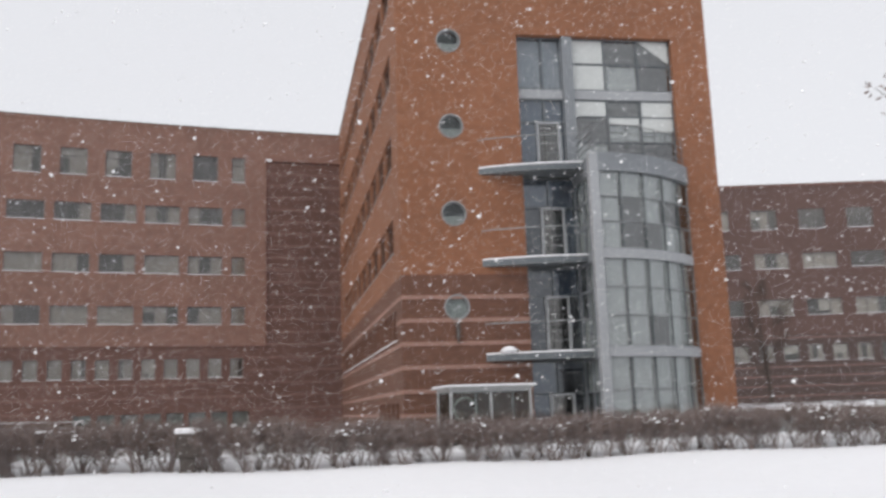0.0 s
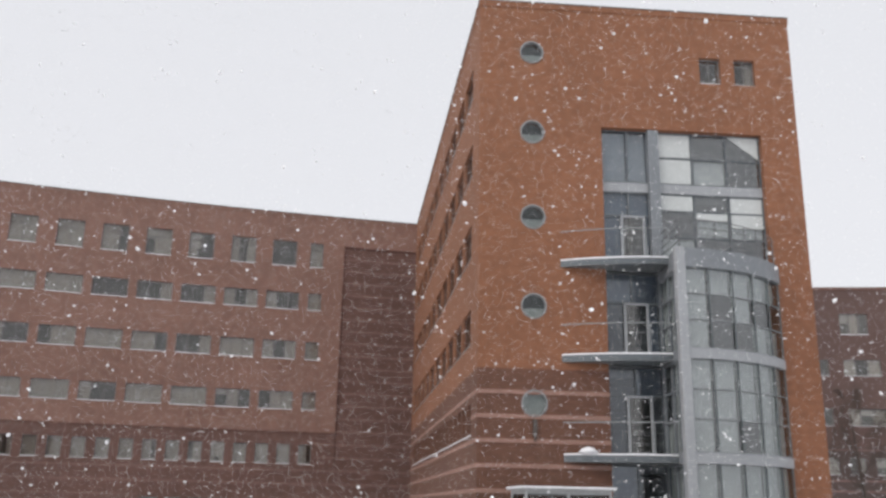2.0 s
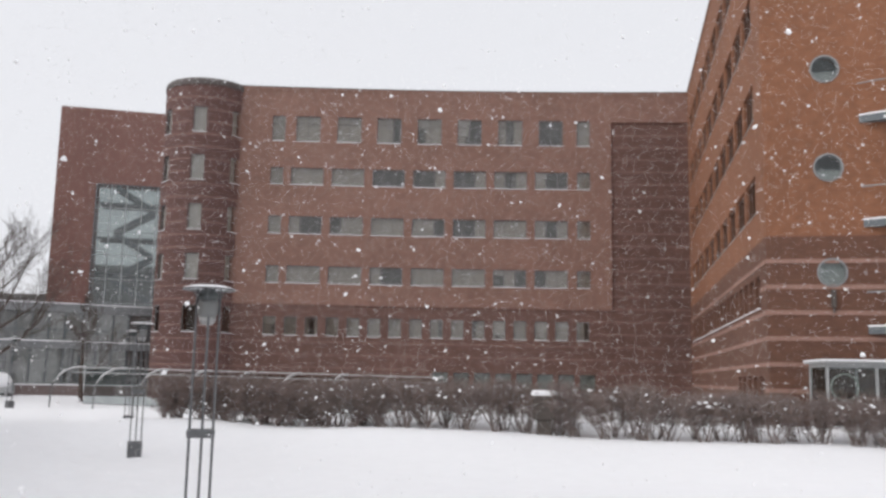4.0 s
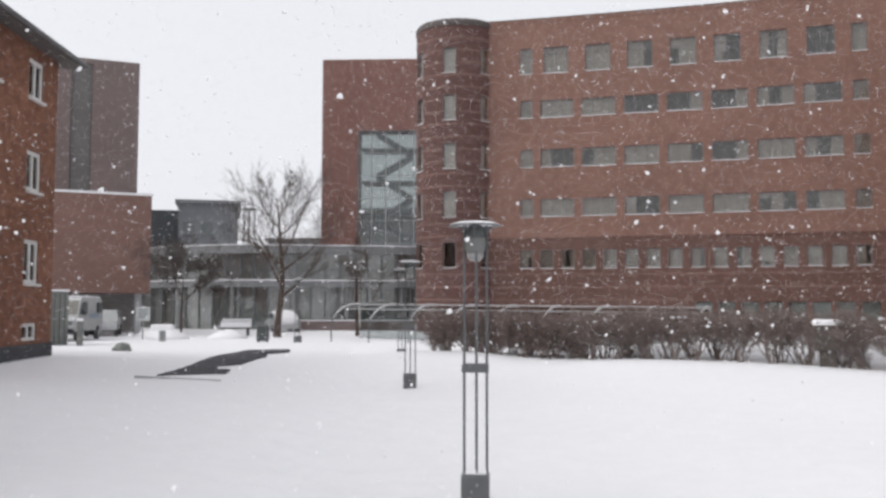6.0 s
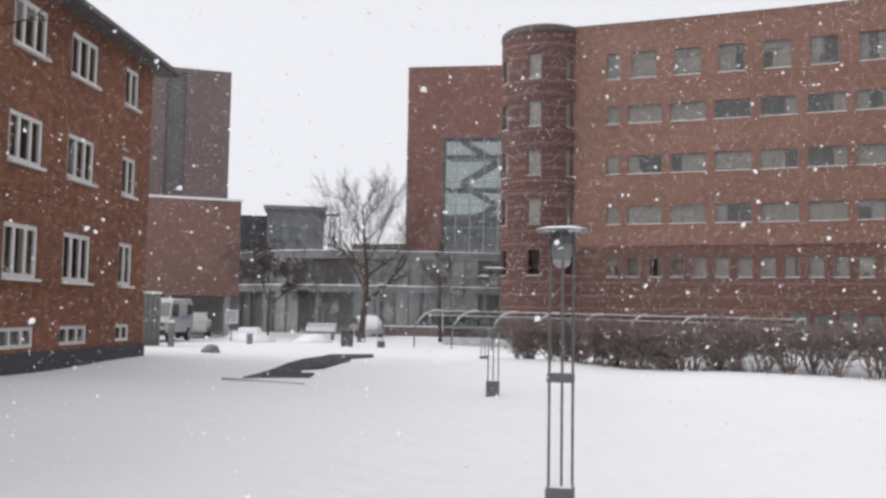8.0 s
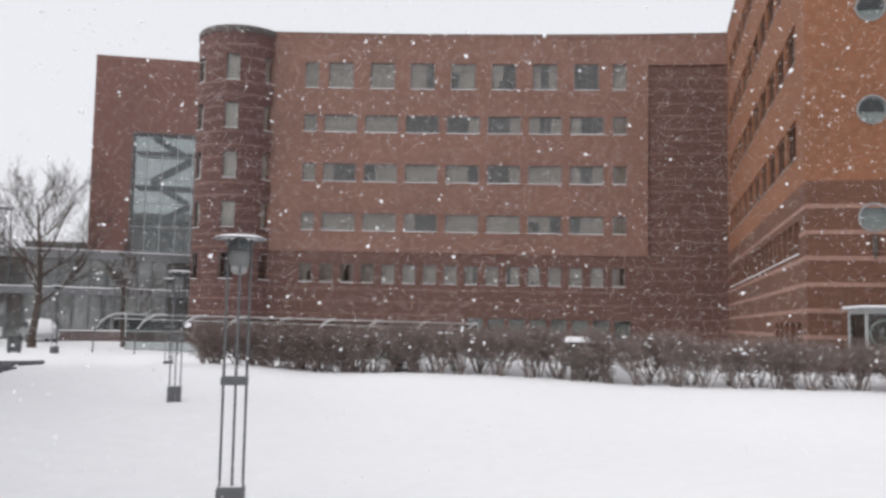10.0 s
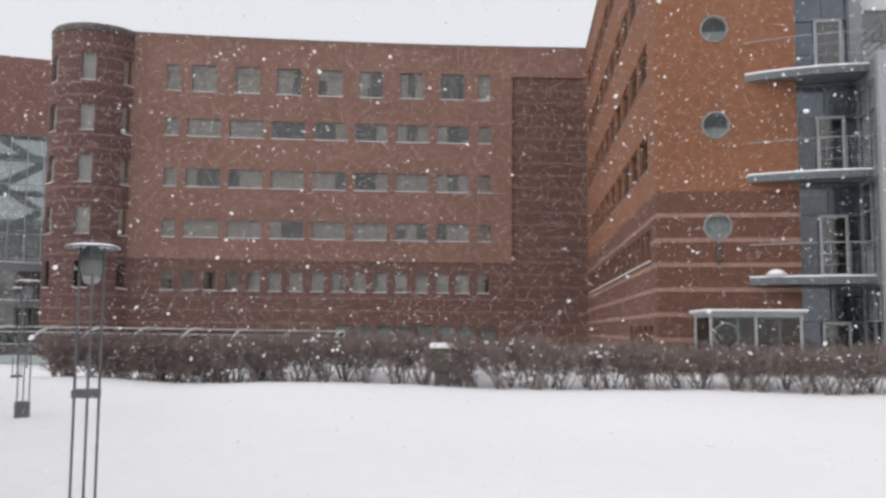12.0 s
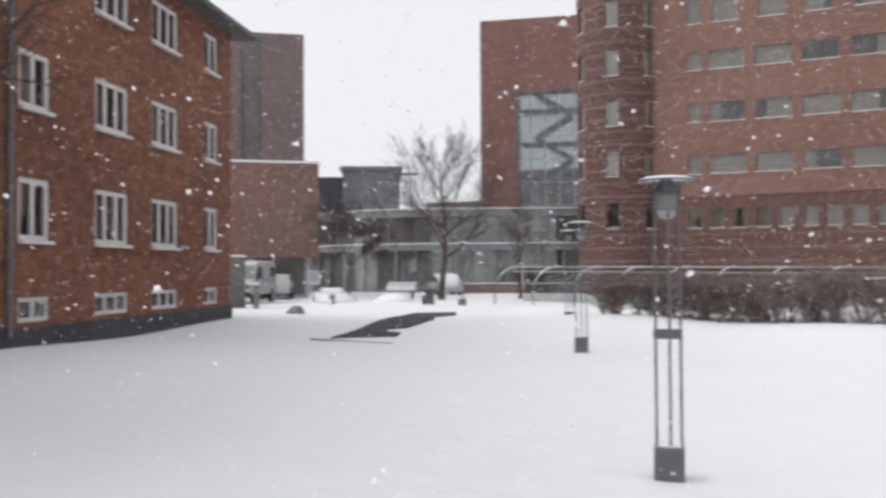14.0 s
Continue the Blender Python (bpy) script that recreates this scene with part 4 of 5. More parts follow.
def build_far():
    ob = thing("tall_brick_block", pose(-35.2, 67.5, EYE, 0, 0, 31), "tall windowless brown-grey brick block with a dark recess", "building")
    part("wall", facade(-30, 0, -2, 19.6, [(-5.1, -3.5, 6, 19.2)], 0.5), BRICK_FAR, ob, "windowless brick wall")
    g = Geo()
    g.box(-5.3, -3.3, 0.3, 0.7, 5.8, 19.4)
    part("recess", g, BLOCK_PANEL, ob, "dark grey recess")
    g = Geo()
    g.box(-30, 0, 0.72, 14, -2, 19.5)
    part("body", g, BRICK_FAR, ob)
    ob = thing("raised_brick_block", pose(-25.0, 49.8, EYE, 0, 0, 33), "windowless brown brick block raised over a dark passage", "building")
    g = Geo()
    g.box(-26, 0, 0, 6.5, 0.76, 6.45)
    part("wall", g, BRICK_LOW, ob, "brown brick wall")
    g = Geo()
    g.box(-26.1, 0.08, -0.08, 6.5, 6.45, 6.58)
    part("roof", g, SNOW_CAP, ob, "snow on the flat roof")
    g = Geo()
    g.box(-26, -0.2, 5, 5.3, -2, 0.76)
    part("back_wall", g, DARK, ob, "dark passage wall")
    for k in range(5):
        g = Geo()
        g.tube((-0.6 - 3.4 * k, 0.5, -1.95), (-0.6 - 3.4 * k, 0.5, 0.76), 0.2, 0.2, 10)
        part("column", g, CONCRETE, ob)
    ob = thing("hall", pose(-41.5, 80.5, EYE, 0, 0, 22), "grey metal-clad hall with a flat roof behind the link", "building")
    g = Geo()
    g.box(3.4, 9.0, 0, 14, -2, 9.9)
    g.box(3.1, 9.3, -0.4, 14, 9.9, 10.25)
    part("wall", g, HALL_CLAD, ob, "grey cladding")
    g = Geo()
    g.box(-8, 3.4, 1, 14, -2, 9.3)
    part("wall", g, MULLION, ob, "dark glazed part")
    for k in range(3):
        g = Geo()
        g.box(3.8 + 1.75 * k, 4.9 + 1.75 * k, -0.05, 0.02, 6.6, 8.1)
        part("window", g, GLASS_STAIR, ob)
    g = Geo()
    for k in range(3):
        g.tube((9.6 + 0.5 * k, 1, -2), (9.6 + 0.5 * k, 1, 9.6), 0.07, 0.07, 6)
    g.box(9.3, 10.8, 0.5, 1.5, 9.5, 9.65)
    part("canopy", g, HALL_CLAD, ob)
    for x, y, w, h, d in ((-30, 120, 26, 9, 10), (-19, 104, 17, 11.2, 10)):
        bg = thing("distant_building", pose(x, y, EYE), "distant grey building beyond the trees", "building")
        g = Geo()
        g.box(-w / 2, w / 2, 0, d, -2, h)
        g.box(-w / 2 - 0.3, w / 2 + 0.3, -0.3, d, h, h + 0.4)
        part("wall", g, BLOCK_PANEL, bg)


build_east_wing()
build_back_building()
build_bridge()
build_far()


# ---- old brick house ----
def build_old_house():
    rng = random.Random(17)
    ob = thing("brick_house", pose(-14.65, 19.86, EYE, 0, 0, math.degrees(math.atan2(1, -0.187))), "old red brick house with white windows, dark plinth and overhanging eaves", "house")
    xs = ((-8.3, 1.5), (-5.55, 1.05), (-2.75, 1.5), (-0.03, 1.5), (3.25, 0.95))
    rows = ((5.83, 1.12), (3.22, 1.13), (0.63, 1.22))
    spec = [(s, w, z, h) for s, w in xs for z, h in rows]
    cell = [(s, w, -0.96, 0.48) for s, w in xs]
    hole = lambda q: (q[0], q[0] + q[1], q[2], q[2] + q[3])
    part("wall", facade(-22, 5.24, -1.06, 7.36, [hole(q) for q in spec + cell], 0.35), BRICK_OLD, ob, "weathered red brick wall")
    g = Geo()
    g.box(4.94, 5.24, 0.35, 11, -1.06, 7.36)
    part("wall", g, BRICK_OLD, ob)
    g = Geo()
    g.box(-22, 5.28, -0.04, 11, -2.2, -1.06)
    part("plinth", g, PLINTH, ob, "dark painted plinth")
    courses(ob, [(-22, 5.24)], 2.62, 0.08, 0.02, mat=BRICK_OLD)
    g = Geo()
    g.box(-22.6, 6.0, -0.5, 0.02, 7.32, 7.42)
    part("eave_board", g, ROOF, ob, "dark overhanging eaves")
    g = Geo()
    prof = [(-0.52, 7.36), (-0.54, 7.48), (5.5, 9.6), (11.5, 7.48), (11.5, 7.36)]
    g.rings([[(a, y, z) for y, z in prof] for a in (-22.6, 6.03)])
    part("roof", g, ROOF, ob, "dark pitched roof")
    g = Geo()
    g.tube((-22.6, -0.58, 7.42), (6.05, -0.58, 7.42), 0.06, 0.06, 8)
    part("gutter", g, STEEL, ob, "dark gutter")
    g = Geo()
    g.tube((-5.95, -0.1, -1.2), (-5.95, -0.1, 7.0), 0.055, 0.055, 8)
    g.tube((-5.95, -0.1, 7.0), (-5.95, -0.55, 7.3), 0.055, 0.055, 8)
    for z in (0.2, 2.7, 5.2):
        g.box(-6.03, -5.87, -0.17, 0, z, z + 0.05)
    part("drainpipe", g, STEEL, ob, "dark drainpipe")
    g = Geo()
    g.box(-22, 4.9, 3.0, 3.2, -2, 7.2)
    for z in (-0.2, 2.4, 5.0):
        g.box(-22, 4.9, 0.6, 3.0, z, z + 0.2)
    part("interior", g, ROOM, ob)
    for s, w, z, h in spec:
        at = Matrix.Translation((s, -0.06, z))
        window(ob, at, w, h, 2 if w < 1.3 else 3, FRAME_WHITE, "white", 0.25, 0.0, 0.105, rng, label="white painted casement window")
    for s, w, z, h in cell:
        window(ob, Matrix.Translation((s, -0.06, z)), w, h, 2 if w < 1.3 else 3, FRAME_WHITE, "", 0.0, 0.0, 0.085, rng, label="white cellar window")


build_old_house()


# ---- lamps ----
def build_lamp(at):
    lamp = thing("path_lamp", at, "grey steel path lamp on three rods with a snow-capped disc", "street lamp", "lamps along the path")
    g = Geo()
    g.cut_box(-0.14, 0.14, -0.14, 0.14, -0.12, 0.35, 0.025)
    part("base", g, STEEL, lamp, "square steel base")
    g = Geo()
    g.cut_box(-0.10, 0.11, -0.11, 0.09, 0.35, 0.362, 0.004)
    part("snow", g, SNOW_CAP, lamp, "snow on the base")
    for x, y in ((-0.115, 0.03), (0.015, -0.08), (0.115, 0.05)):
        g = Geo()
        g.tube((x, y, 0.3), (x, y, 2.86), 0.0135, 0.0135, 8)
        part("rod", g, STEEL, lamp)
    g = Geo()
    g.cut_box(-0.135, 0.135, -0.10, 0.075, 1.36, 1.445, 0.012)
    part("crossbar", g, STEEL, lamp, "steel crossbar plate")
    g = Geo()
    g.lathe([(0.09, 2.74), (0.104, 2.76), (0.104, 2.81), (0.06, 2.865)], 20)
    part("housing", g, HOUSING, lamp, "dark lamp housing", smooth=True)
    g = Geo()
    g.lathe([(0.055, 2.535), (0.082, 2.56), (0.102, 2.61), (0.108, 2.66), (0.104, 2.71), (0.09, 2.745)], 20)
    jar = part("jar", g, LAMP_JAR, lamp, "grey frosted glass jar", smooth=True)
    g = Geo()
    g.lathe([(0.012, 2.485), (0.055, 2.495), (0.082, 2.525), (0.088, 2.565), (0.05, 2.55)], 20)
    part("lens", g, LENS_RIM, jar, "pale rounded end of the jar", smooth=True)
    for a in (0.5, 2.6, 4.7):
        g = Geo()
        g.line([(0.104 * math.cos(a), 0.104 * math.sin(a), 2.74), (0.165 * math.cos(a), 0.165 * math.sin(a), 2.81), (0.2 * math.cos(a), 0.2 * math.sin(a), 2.862)], 0.007, 5)
        part("bracket", g, STEEL, lamp)
    g = Geo()
    g.lathe([(0.08, 2.866), (0.19, 2.862), (0.258, 2.845), (0.27, 2.847), (0.266, 2.858), (0.18, 2.882), (0.05, 2.89)], 32)
    disc = part("disc", g, STEEL, lamp, "wide shallow steel canopy", smooth=True)
    g = Geo()
    g.lathe([(0.262, 2.861), (0.25, 2.869), (0.18, 2.889), (0.02, 2.898)], 32)
    part("snow", g, SNOW_CAP, disc, "thin snow on the canopy", smooth=True)
    return lamp


first_lamp = build_lamp(pose(-1.18, 9.54, EYE - 2.01, 0, 0, 4))
for x, y, z in ((-3.95, 20.55, -1.84), (-5.75, 28.6, -1.68), (-12.6, 39.2, -1.66)):
    copy_thing(first_lamp, pose(x, y, EYE + z, 0, 0, 4 + 40 * (y > 30)))


# ---- hedge ----
def build_shrub(seed, dense=False):
    rng = random.Random(seed)
    stems, twigs, leaves = Geo(), Geo(), Geo()
    for k in range(11):
        a = rng.random() * math.tau
        foot = Vector((rng.uniform(-0.13, 0.13), rng.uniform(-0.1, 0.1), -0.05))
        p, d = foot, Vector((math.cos(a) * 0.5, math.sin(a) * 0.3, 1)).normalized()
        r = rng.uniform(0.010, 0.019)
        for j in range(4):
            q = p + d * rng.uniform(0.2, 0.28)
            stems.tube(p, q, r, r * 0.82, 4)
            p, r = q, r * 0.82
            d = (d + Vector((rng.gauss(0, 0.25), rng.gauss(0, 0.2), 0.15))).normalized()
            for i in range(6 if j > 0 else 4 if dense else 1):
                t = (d + Vector((rng.gauss(0, 0.8), rng.gauss(0, 0.6), rng.gauss(0.1, 0.4)))).normalized()
                e = p + t * rng.uniform(0.15, 0.4)
                e.z = min(e.z, 1.12 + rng.gauss(0, 0.05))
                twigs.tube(p, e, 0.005, 0.003, 3)
                for h in range(7 if j > 1 else 3):
                    o = p.lerp(e, rng.random()) + Vector((rng.gauss(0, 0.07), rng.gauss(0, 0.07), rng.gauss(0, 0.05)))
                    s = Vector((rng.gauss(0, 1), rng.gauss(0, 1), rng.gauss(0, 1))).normalized()
                    if h % 3:
                        twigs.tube(o, o + (t + s).normalized() * rng.uniform(0.1, 0.22), 0.0035, 0.002, 3)
                    for again in range((2 if dense else 1) if o.z > (0.12 if dense else 0.55) and h % 2 else 0):
                        o = o + Vector((rng.gauss(0, 0.05), rng.gauss(0, 0.05), rng.gauss(0, 0.04)))
                        w = s.orthogonal().normalized() * rng.uniform(0.014, 0.03)
                        l = s * rng.uniform(0.025, 0.05)
                        leaves.face(o - w * 0.3, o + l * 0.5 - w, o + l, o + l * 0.5 + w)
    snow = Geo()
    for k in range(9):
        x, y, r = rng.uniform(-0.5, 0.5), rng.uniform(-0.3, 0.3), rng.uniform(0.025, 0.07)
        z = rng.uniform(0.75, 1.08)
        snow.rings([[(x + q * math.cos(t * math.tau / 7) * rng.uniform(0.7, 1.3), y + q * math.sin(t * math.tau / 7) * rng.uniform(0.7, 1.2), z + dz) for t in range(7)] for q, dz in ((r * 0.8, -0.015), (r, 0.01), (r * 0.5, 0.04))])
    return [q.mesh(n) for q, n in ((stems, "stem_tuft"), (twigs, "twig_mass"), (leaves, "foliage"), (snow, "snow"))]


SHRUBS = [build_shrub(k) for k in range(6)]
FULL_SHRUBS = [build_shrub(k + 20, True) for k in range(4)]


def plant_hedge():
    rng = random.Random(40)
    s = 1.15
    while s < 47.5:
        for row in ((0.0, 0.35, 0.7) if s < 9 else (0.0, 0.5)):
            x = -5.0 + s * 0.941 + 0.339 * row + rng.gauss(0, 0.2)
            y = 26.94 - s * 0.339 + 0.941 * row + rng.gauss(0, 0.09)
            k = rng.uniform(0.92, 1.1) * (1.1 if s < 14 else 1.06)
            z = EYE + float(ground_z(x, y)) - 0.02
            ob = thing("shrub", Matrix.LocRotScale((x, y, z), Euler((0, 0, rng.choice((0, math.pi)) + rng.gauss(0, 0.3) - 0.35)), (k * 1.05, k, k)), "bare brown hedge shrub with dry leaves and patches of snow", "shrub", "clipped hedge along the lawn")
            for me, nm, mat in zip(rng.choice(FULL_SHRUBS if s < 4 + rng.uniform(0, 3.5) else SHRUBS), ("stem_tuft", "twig_mass", "foliage", "snow"), (TWIG, TWIG, DRY_LEAF, SNOW_CAP)):
                if nm == "snow" and rng.random() < 0.7:
                    continue
                tagged(part(nm, me, mat, ob), kind="stuff")
        s += 0.74


plant_hedge()


# ---- trees ----
def build_tree(name, at, height, seed, label, spread=0.5, trunk=0.16, fork=0.28, leaves=0, lean=(0, 0), levels=5, rise=0.25, leaf_mat=None):
    rng = random.Random(seed)
    ob = thing(name, at, label, "tree")
    stem, crown, leaf = Geo(), Geo(), Geo()
    tips = []

    def grow(p, d, length, r, level):
        n = 3 if level < 3 else 2
        for k in range(n):
            q = p + d * length / n
            (stem if level == 0 else crown).tube(p, q, r, r * 0.86, 8 if level == 0 else (5 if level < 3 else 3))
            p, r = q, r * 0.86
            d = (d + Vector((rng.gauss(0, 0.09), rng.gauss(0, 0.09), 0.03))).normalized()
            if level > 0 and level < levels and rng.random() < 0.75:
                branch(p, d, length * 0.62, r * 0.6, level + 1, 1)
        if level < levels:
            branch(p, d, length * 0.72, r * 0.82, level + 1, 3 if level < 2 else 2)
        else:
            tips.append(p)

    def branch(p, d, length, r, level, count):
        turn = rng.random() * math.tau
        for k in range(count):
            a = turn + math.tau * k / max(count, 1) + rng.gauss(0, 0.3)
            u = d.orthogonal().normalized()
            w = d.cross(u)
            nd = (d + (u * math.cos(a) + w * math.sin(a)) * spread * rng.uniform(0.7, 1.5) + Vector((lean[0], lean[1], rise))).normalized()
            grow(p, nd, length * rng.uniform(0.8, 1.15), max(r, 0.006), level)

    grow(Vector((0, 0, -0.1)), Vector((0.02, 0.0, 1)).normalized(), height * fork, trunk, 0)
    part("trunk", stem, BARK, ob)
    part("crown", crown, BARK, ob, "bare branches")
    if leaves:
        for p in tips:
            for k in range(leaves):
                o = p + Vector((rng.gauss(0, 0.12), rng.gauss(0, 0.12), rng.gauss(-0.03, 0.1)))
                s = Vector((rng.gauss(0, 1), rng.gauss(0, 1), rng.gauss(0, 1))).normalized()
                w = s.orthogonal().normalized() * 0.03
                leaf.face(o - w * 0.3, o + s * 0.03 - w, o + s * 0.07, o + s * 0.03 + w)
        part("foliage", leaf, leaf_mat or DRY_LEAF, ob, "dry brown leaves")
    return ob


def build_branchy_tree(at, height, seed, label, reach=0.42, trunk=0.17, first=0.3, limbs=15, snowy=False):
    """A straight leader that thins upward, with limbs that leave it at an angle and bend up, and fine twigs on them."""
    rng = random.Random(seed)
    ob = thing("tree", at, label, "tree")
    stem, crown, snow = Geo(), Geo(), Geo()

    def limb(p, d, length, r, level):
        n = 6 if level == 1 else 4 if level == 2 else 3
        for k in range(n):
            q = p + d * length / n
            crown.tube(p, q, r, r * 0.8, 6 if level == 1 else 4 if level == 2 else 3)
            if snowy and level < 3 and abs(d.z) < 0.75:
                snow.tube(p + Vector((0, 0, r * 0.8)), q + Vector((0, 0, r * 0.7)), r * 0.7, r * 0.55, 4)
            p, r = q, max(r * 0.8, 0.006)
            d = (d + Vector((rng.gauss(0, 0.13), rng.gauss(0, 0.13), 0.10 + rng.gauss(0, 0.06)))).normalized()
            if level < 4 and (k > 0 or level > 1):
                for again in range(2 if level < 3 else 1):
                    u = d.orthogonal().normalized()
                    a = rng.random() * math.tau
                    side = u * math.cos(a) + d.cross(u) * math.sin(a)
                    limb(p, (d + side * rng.uniform(0.5, 0.95) + Vector((0, 0, 0.12))).normalized(), length * rng.uniform(0.34, 0.52), max(r * 0.55, 0.006), level + 1)

    p, r, d = Vector((0, 0, -0.1)), trunk, Vector((0, 0, 1))
    steps = 14
    path = [p]
    for k in range(steps):
        q = p + d * height * 0.78 / steps
        nr = trunk * (1 - 0.9 * (k + 1) / steps) + 0.008
        stem.tube(p, q, r * (1.25 if k == 0 else 1), nr, 8)
        p, r = q, nr
        d = (d + Vector((rng.gauss(0, 0.05), rng.gauss(0, 0.05), 0.06))).normalized()
        path.append(p)
    for k in range(limbs):
        t = first + (0.97 - first) * (k / (limbs - 1)) ** 0.9
        i = min(steps - 1, int(t * steps))
        o = path[i].lerp(path[i + 1], t * steps - i)
        a = k * 2.4 + rng.gauss(0, 0.3)
        up = 0.62 + 0.4 * t + rng.gauss(0, 0.1)
        long = height * reach * (1.0 - 0.72 * (t - first) / (1 - first)) * rng.uniform(0.8, 1.12)
        limb(o, Vector((math.cos(a), math.sin(a), up)).normalized(), long, trunk * (0.56 - 0.42 * t), 1)
    part("trunk", stem, BARK, ob)
    part("crown", crown, BARK, ob, "bare branches and twigs")
    if snowy:
        part("snow", snow, SNOW_CAP, ob, "snow lying along the limbs")
    return ob


build_branchy_tree(on_ground(-15.9, 46.0), 9.6, 2, "bare broad-crowned tree beside the path", 0.50, 0.2, 0.30, 14)
build_branchy_tree(on_ground(-12.6, 50.1), 6.6, 5, "small bare tree with snow on its limbs before the link building", 0.34, 0.12, 0.25, 9, True)
build_tree("tree", on_ground(-21.5, 46.5), 6.4, 9, "small dark bushy tree by the parking place", 0.7, 0.07, 0.3, leaves=14, leaf_mat=DARK_LEAF)
build_branchy_tree(on_ground(38.0, 32.4), 9.5, 12, "bare slender tree in front of the east wing", 0.3, 0.13, 0.3, 10)
build_tree("tree", on_ground(8.72, 3.37), 6.7, 23, "small tree with a few dry red-brown leaves", 0.5, 0.06, 0.24, leaves=9, levels=4)
build_tree("tree", on_ground(-12.7, 10.7), 9.6, 31, "bare tree whose twigs hang before the brick house", 0.6, 0.15, 0.3, lean=(0.12, 0.08), levels=4)


# ---- bus shelter ----
def build_bus_shelter():
    ob = thing("bus_shelter", pose(14.0, 23.85, EYE, 0, 0, -17), "white-framed glass shelter with a snowy flat roof", "shelter")
    w, d, t, b = 2.6, 2.0, 0.62, -1.78
    for x, y in ((0, 0), (w / 2, 0), (w, 0), (0, d), (w / 2, d), (w, d)):
        g = Geo()
        g.cut_box(x - 0.035, x + 0.035, y - 0.035, y + 0.035, b, t, 0.01)
        part("post", g, STEEL_WHITE, ob)
    g = Geo()
    for y in (0, d):
        g.box(0, w, y - 0.04, y + 0.04, t - 0.12, t)
    for x in (0, w):
        g.box(x - 0.04, x + 0.04, 0, d, t - 0.12, t)
    part("frame", g, STEEL_WHITE, ob, "white steel frame")
    g = Geo()
    g.cut_box(-0.15, w + 0.15, -0.15, d + 0.15, t, t + 0.05, 0.02)
    part("roof", g, STEEL_WHITE, ob)
    g = Geo()
    g.cut_box(-0.17, w + 0.17, -0.17, d + 0.17, t + 0.05, t + 0.10, 0.02)
    part("snow", g, SNOW_CAP, ob, "snow on the roof")
    for x0, x1, y0, y1 in ((0.05, w / 2 - 0.05, 0, 0.012), (w / 2 + 0.05, w - 0.05, 0, 0.012), (0, 0.012, 0.05, d - 0.05), (w - 0.012, w, 0.05, d - 0.05), (0.05, w - 0.05, d, d + 0.012)):
        g = Geo()
        g.box(x0, x1, y0, y1, b + 0.2, t - 0.12)
        part("pane", g, GLASS_SHELTER, ob).visible_shadow = False
    g = Geo()
    n = 28
    g.rings([[(0.45 + q * math.cos(k * math.tau / n), y, -0.05 + q * math.sin(k * math.tau / n)) for k in range(n)] for q, y in ((0.345, -0.004), (0.38, -0.004), (0.38, -0.010), (0.345, -0.010), (0.345, -0.004))], False)
    part("ring_print", g, RING_GREEN, ob, "pale green ring printed on the glass")
    g = Geo()
    g.box(0.3, w - 0.3, d - 0.5, d - 0.1, b + 0.42, b + 0.47)
    part("bench", g, STEEL_PALE, ob)


build_bus_shelter()


# ---- bicycle shelters ----
def build_bike_shelter(at, ribs, pitch, label, snowy=False):
    ob = thing("bike_shelter", at, label, "bicycle shelter", "bicycle shelters")
    prof = [(0.0, 1.95), (-0.5, 1.96), (-1.0, 1.91), (-1.5, 1.78), (-1.95, 1.56), (-2.25, 1.31), (-2.36, 0.9), (-2.38, 0.0)]
    for k in range(ribs):
        g = Geo()
        g.line([(k * pitch, y, z) for y, z in prof if z > 1.3], 0.036, 6)
        rib = part("rib", g, STEEL_WHITE, ob, "white arched steel rib")
        g = Geo()
        g.line([(k * pitch, y, z + 0.04) for y, z in prof if z > 1.45], 0.022, 5)
        part("snow", g, SNOW_CAP, rib, "snow along the rib")
        g = Geo()
        g.line([(k * pitch, y, z) for y, z in prof if z < 1.5], 0.032, 6)
        part("post", g, STEEL, ob, "dark steel post")
        if k in (0, ribs - 1):
            g = Geo()
            g.tube((k * pitch, 0, 0.9), (k * pitch, 0, 1.95), 0.035, 0.035, 6)
            part("end_post", g, STEEL_WHITE, ob)
    g = Geo()
    g.box(0.03, (ribs - 1) * pitch - 0.03, -0.02, -0.012, 0.35, 1.9)
    part("rear_pane", g, GLASS_SHELTER, ob).visible_shadow = False
    g = Geo()
    g.tube((0, 0, 0.35), ((ribs - 1) * pitch, 0, 0.35), 0.02, 0.02, 5)
    part("lower_rail", g, STEEL, ob)
    g = Geo()
    for y, z in ((0.0, 1.97), (-1.0, 1.75)):
        g.tube((0, y, z), ((ribs - 1) * pitch, y, z), 0.025, 0.025, 6)
    part("rail", g, STEEL_WHITE, ob, "snowy white top rails")
    for k in range(ribs - 1 if snowy else 0):
        g = Geo()
        x0, x1 = k * pitch + 0.02, (k + 1) * pitch - 0.02
        loops = []
        for j in range(7):
            x = x0 + (x1 - x0) * j / 6
            sag = 0.06 * math.sin(math.pi * j / 6)
            loops.append([(x, 0.05, 1.93 - sag), (x, -0.9, 1.78 - sag), (x, -1.0, 1.79 - sag), (x, -0.5, 1.93 - sag), (x, 0.05, 1.98 - sag)])
        g.rings(loops)
        part("snow", g, SNOW_CAP, ob, "snow lying on the roof", smooth=True)
    return ob


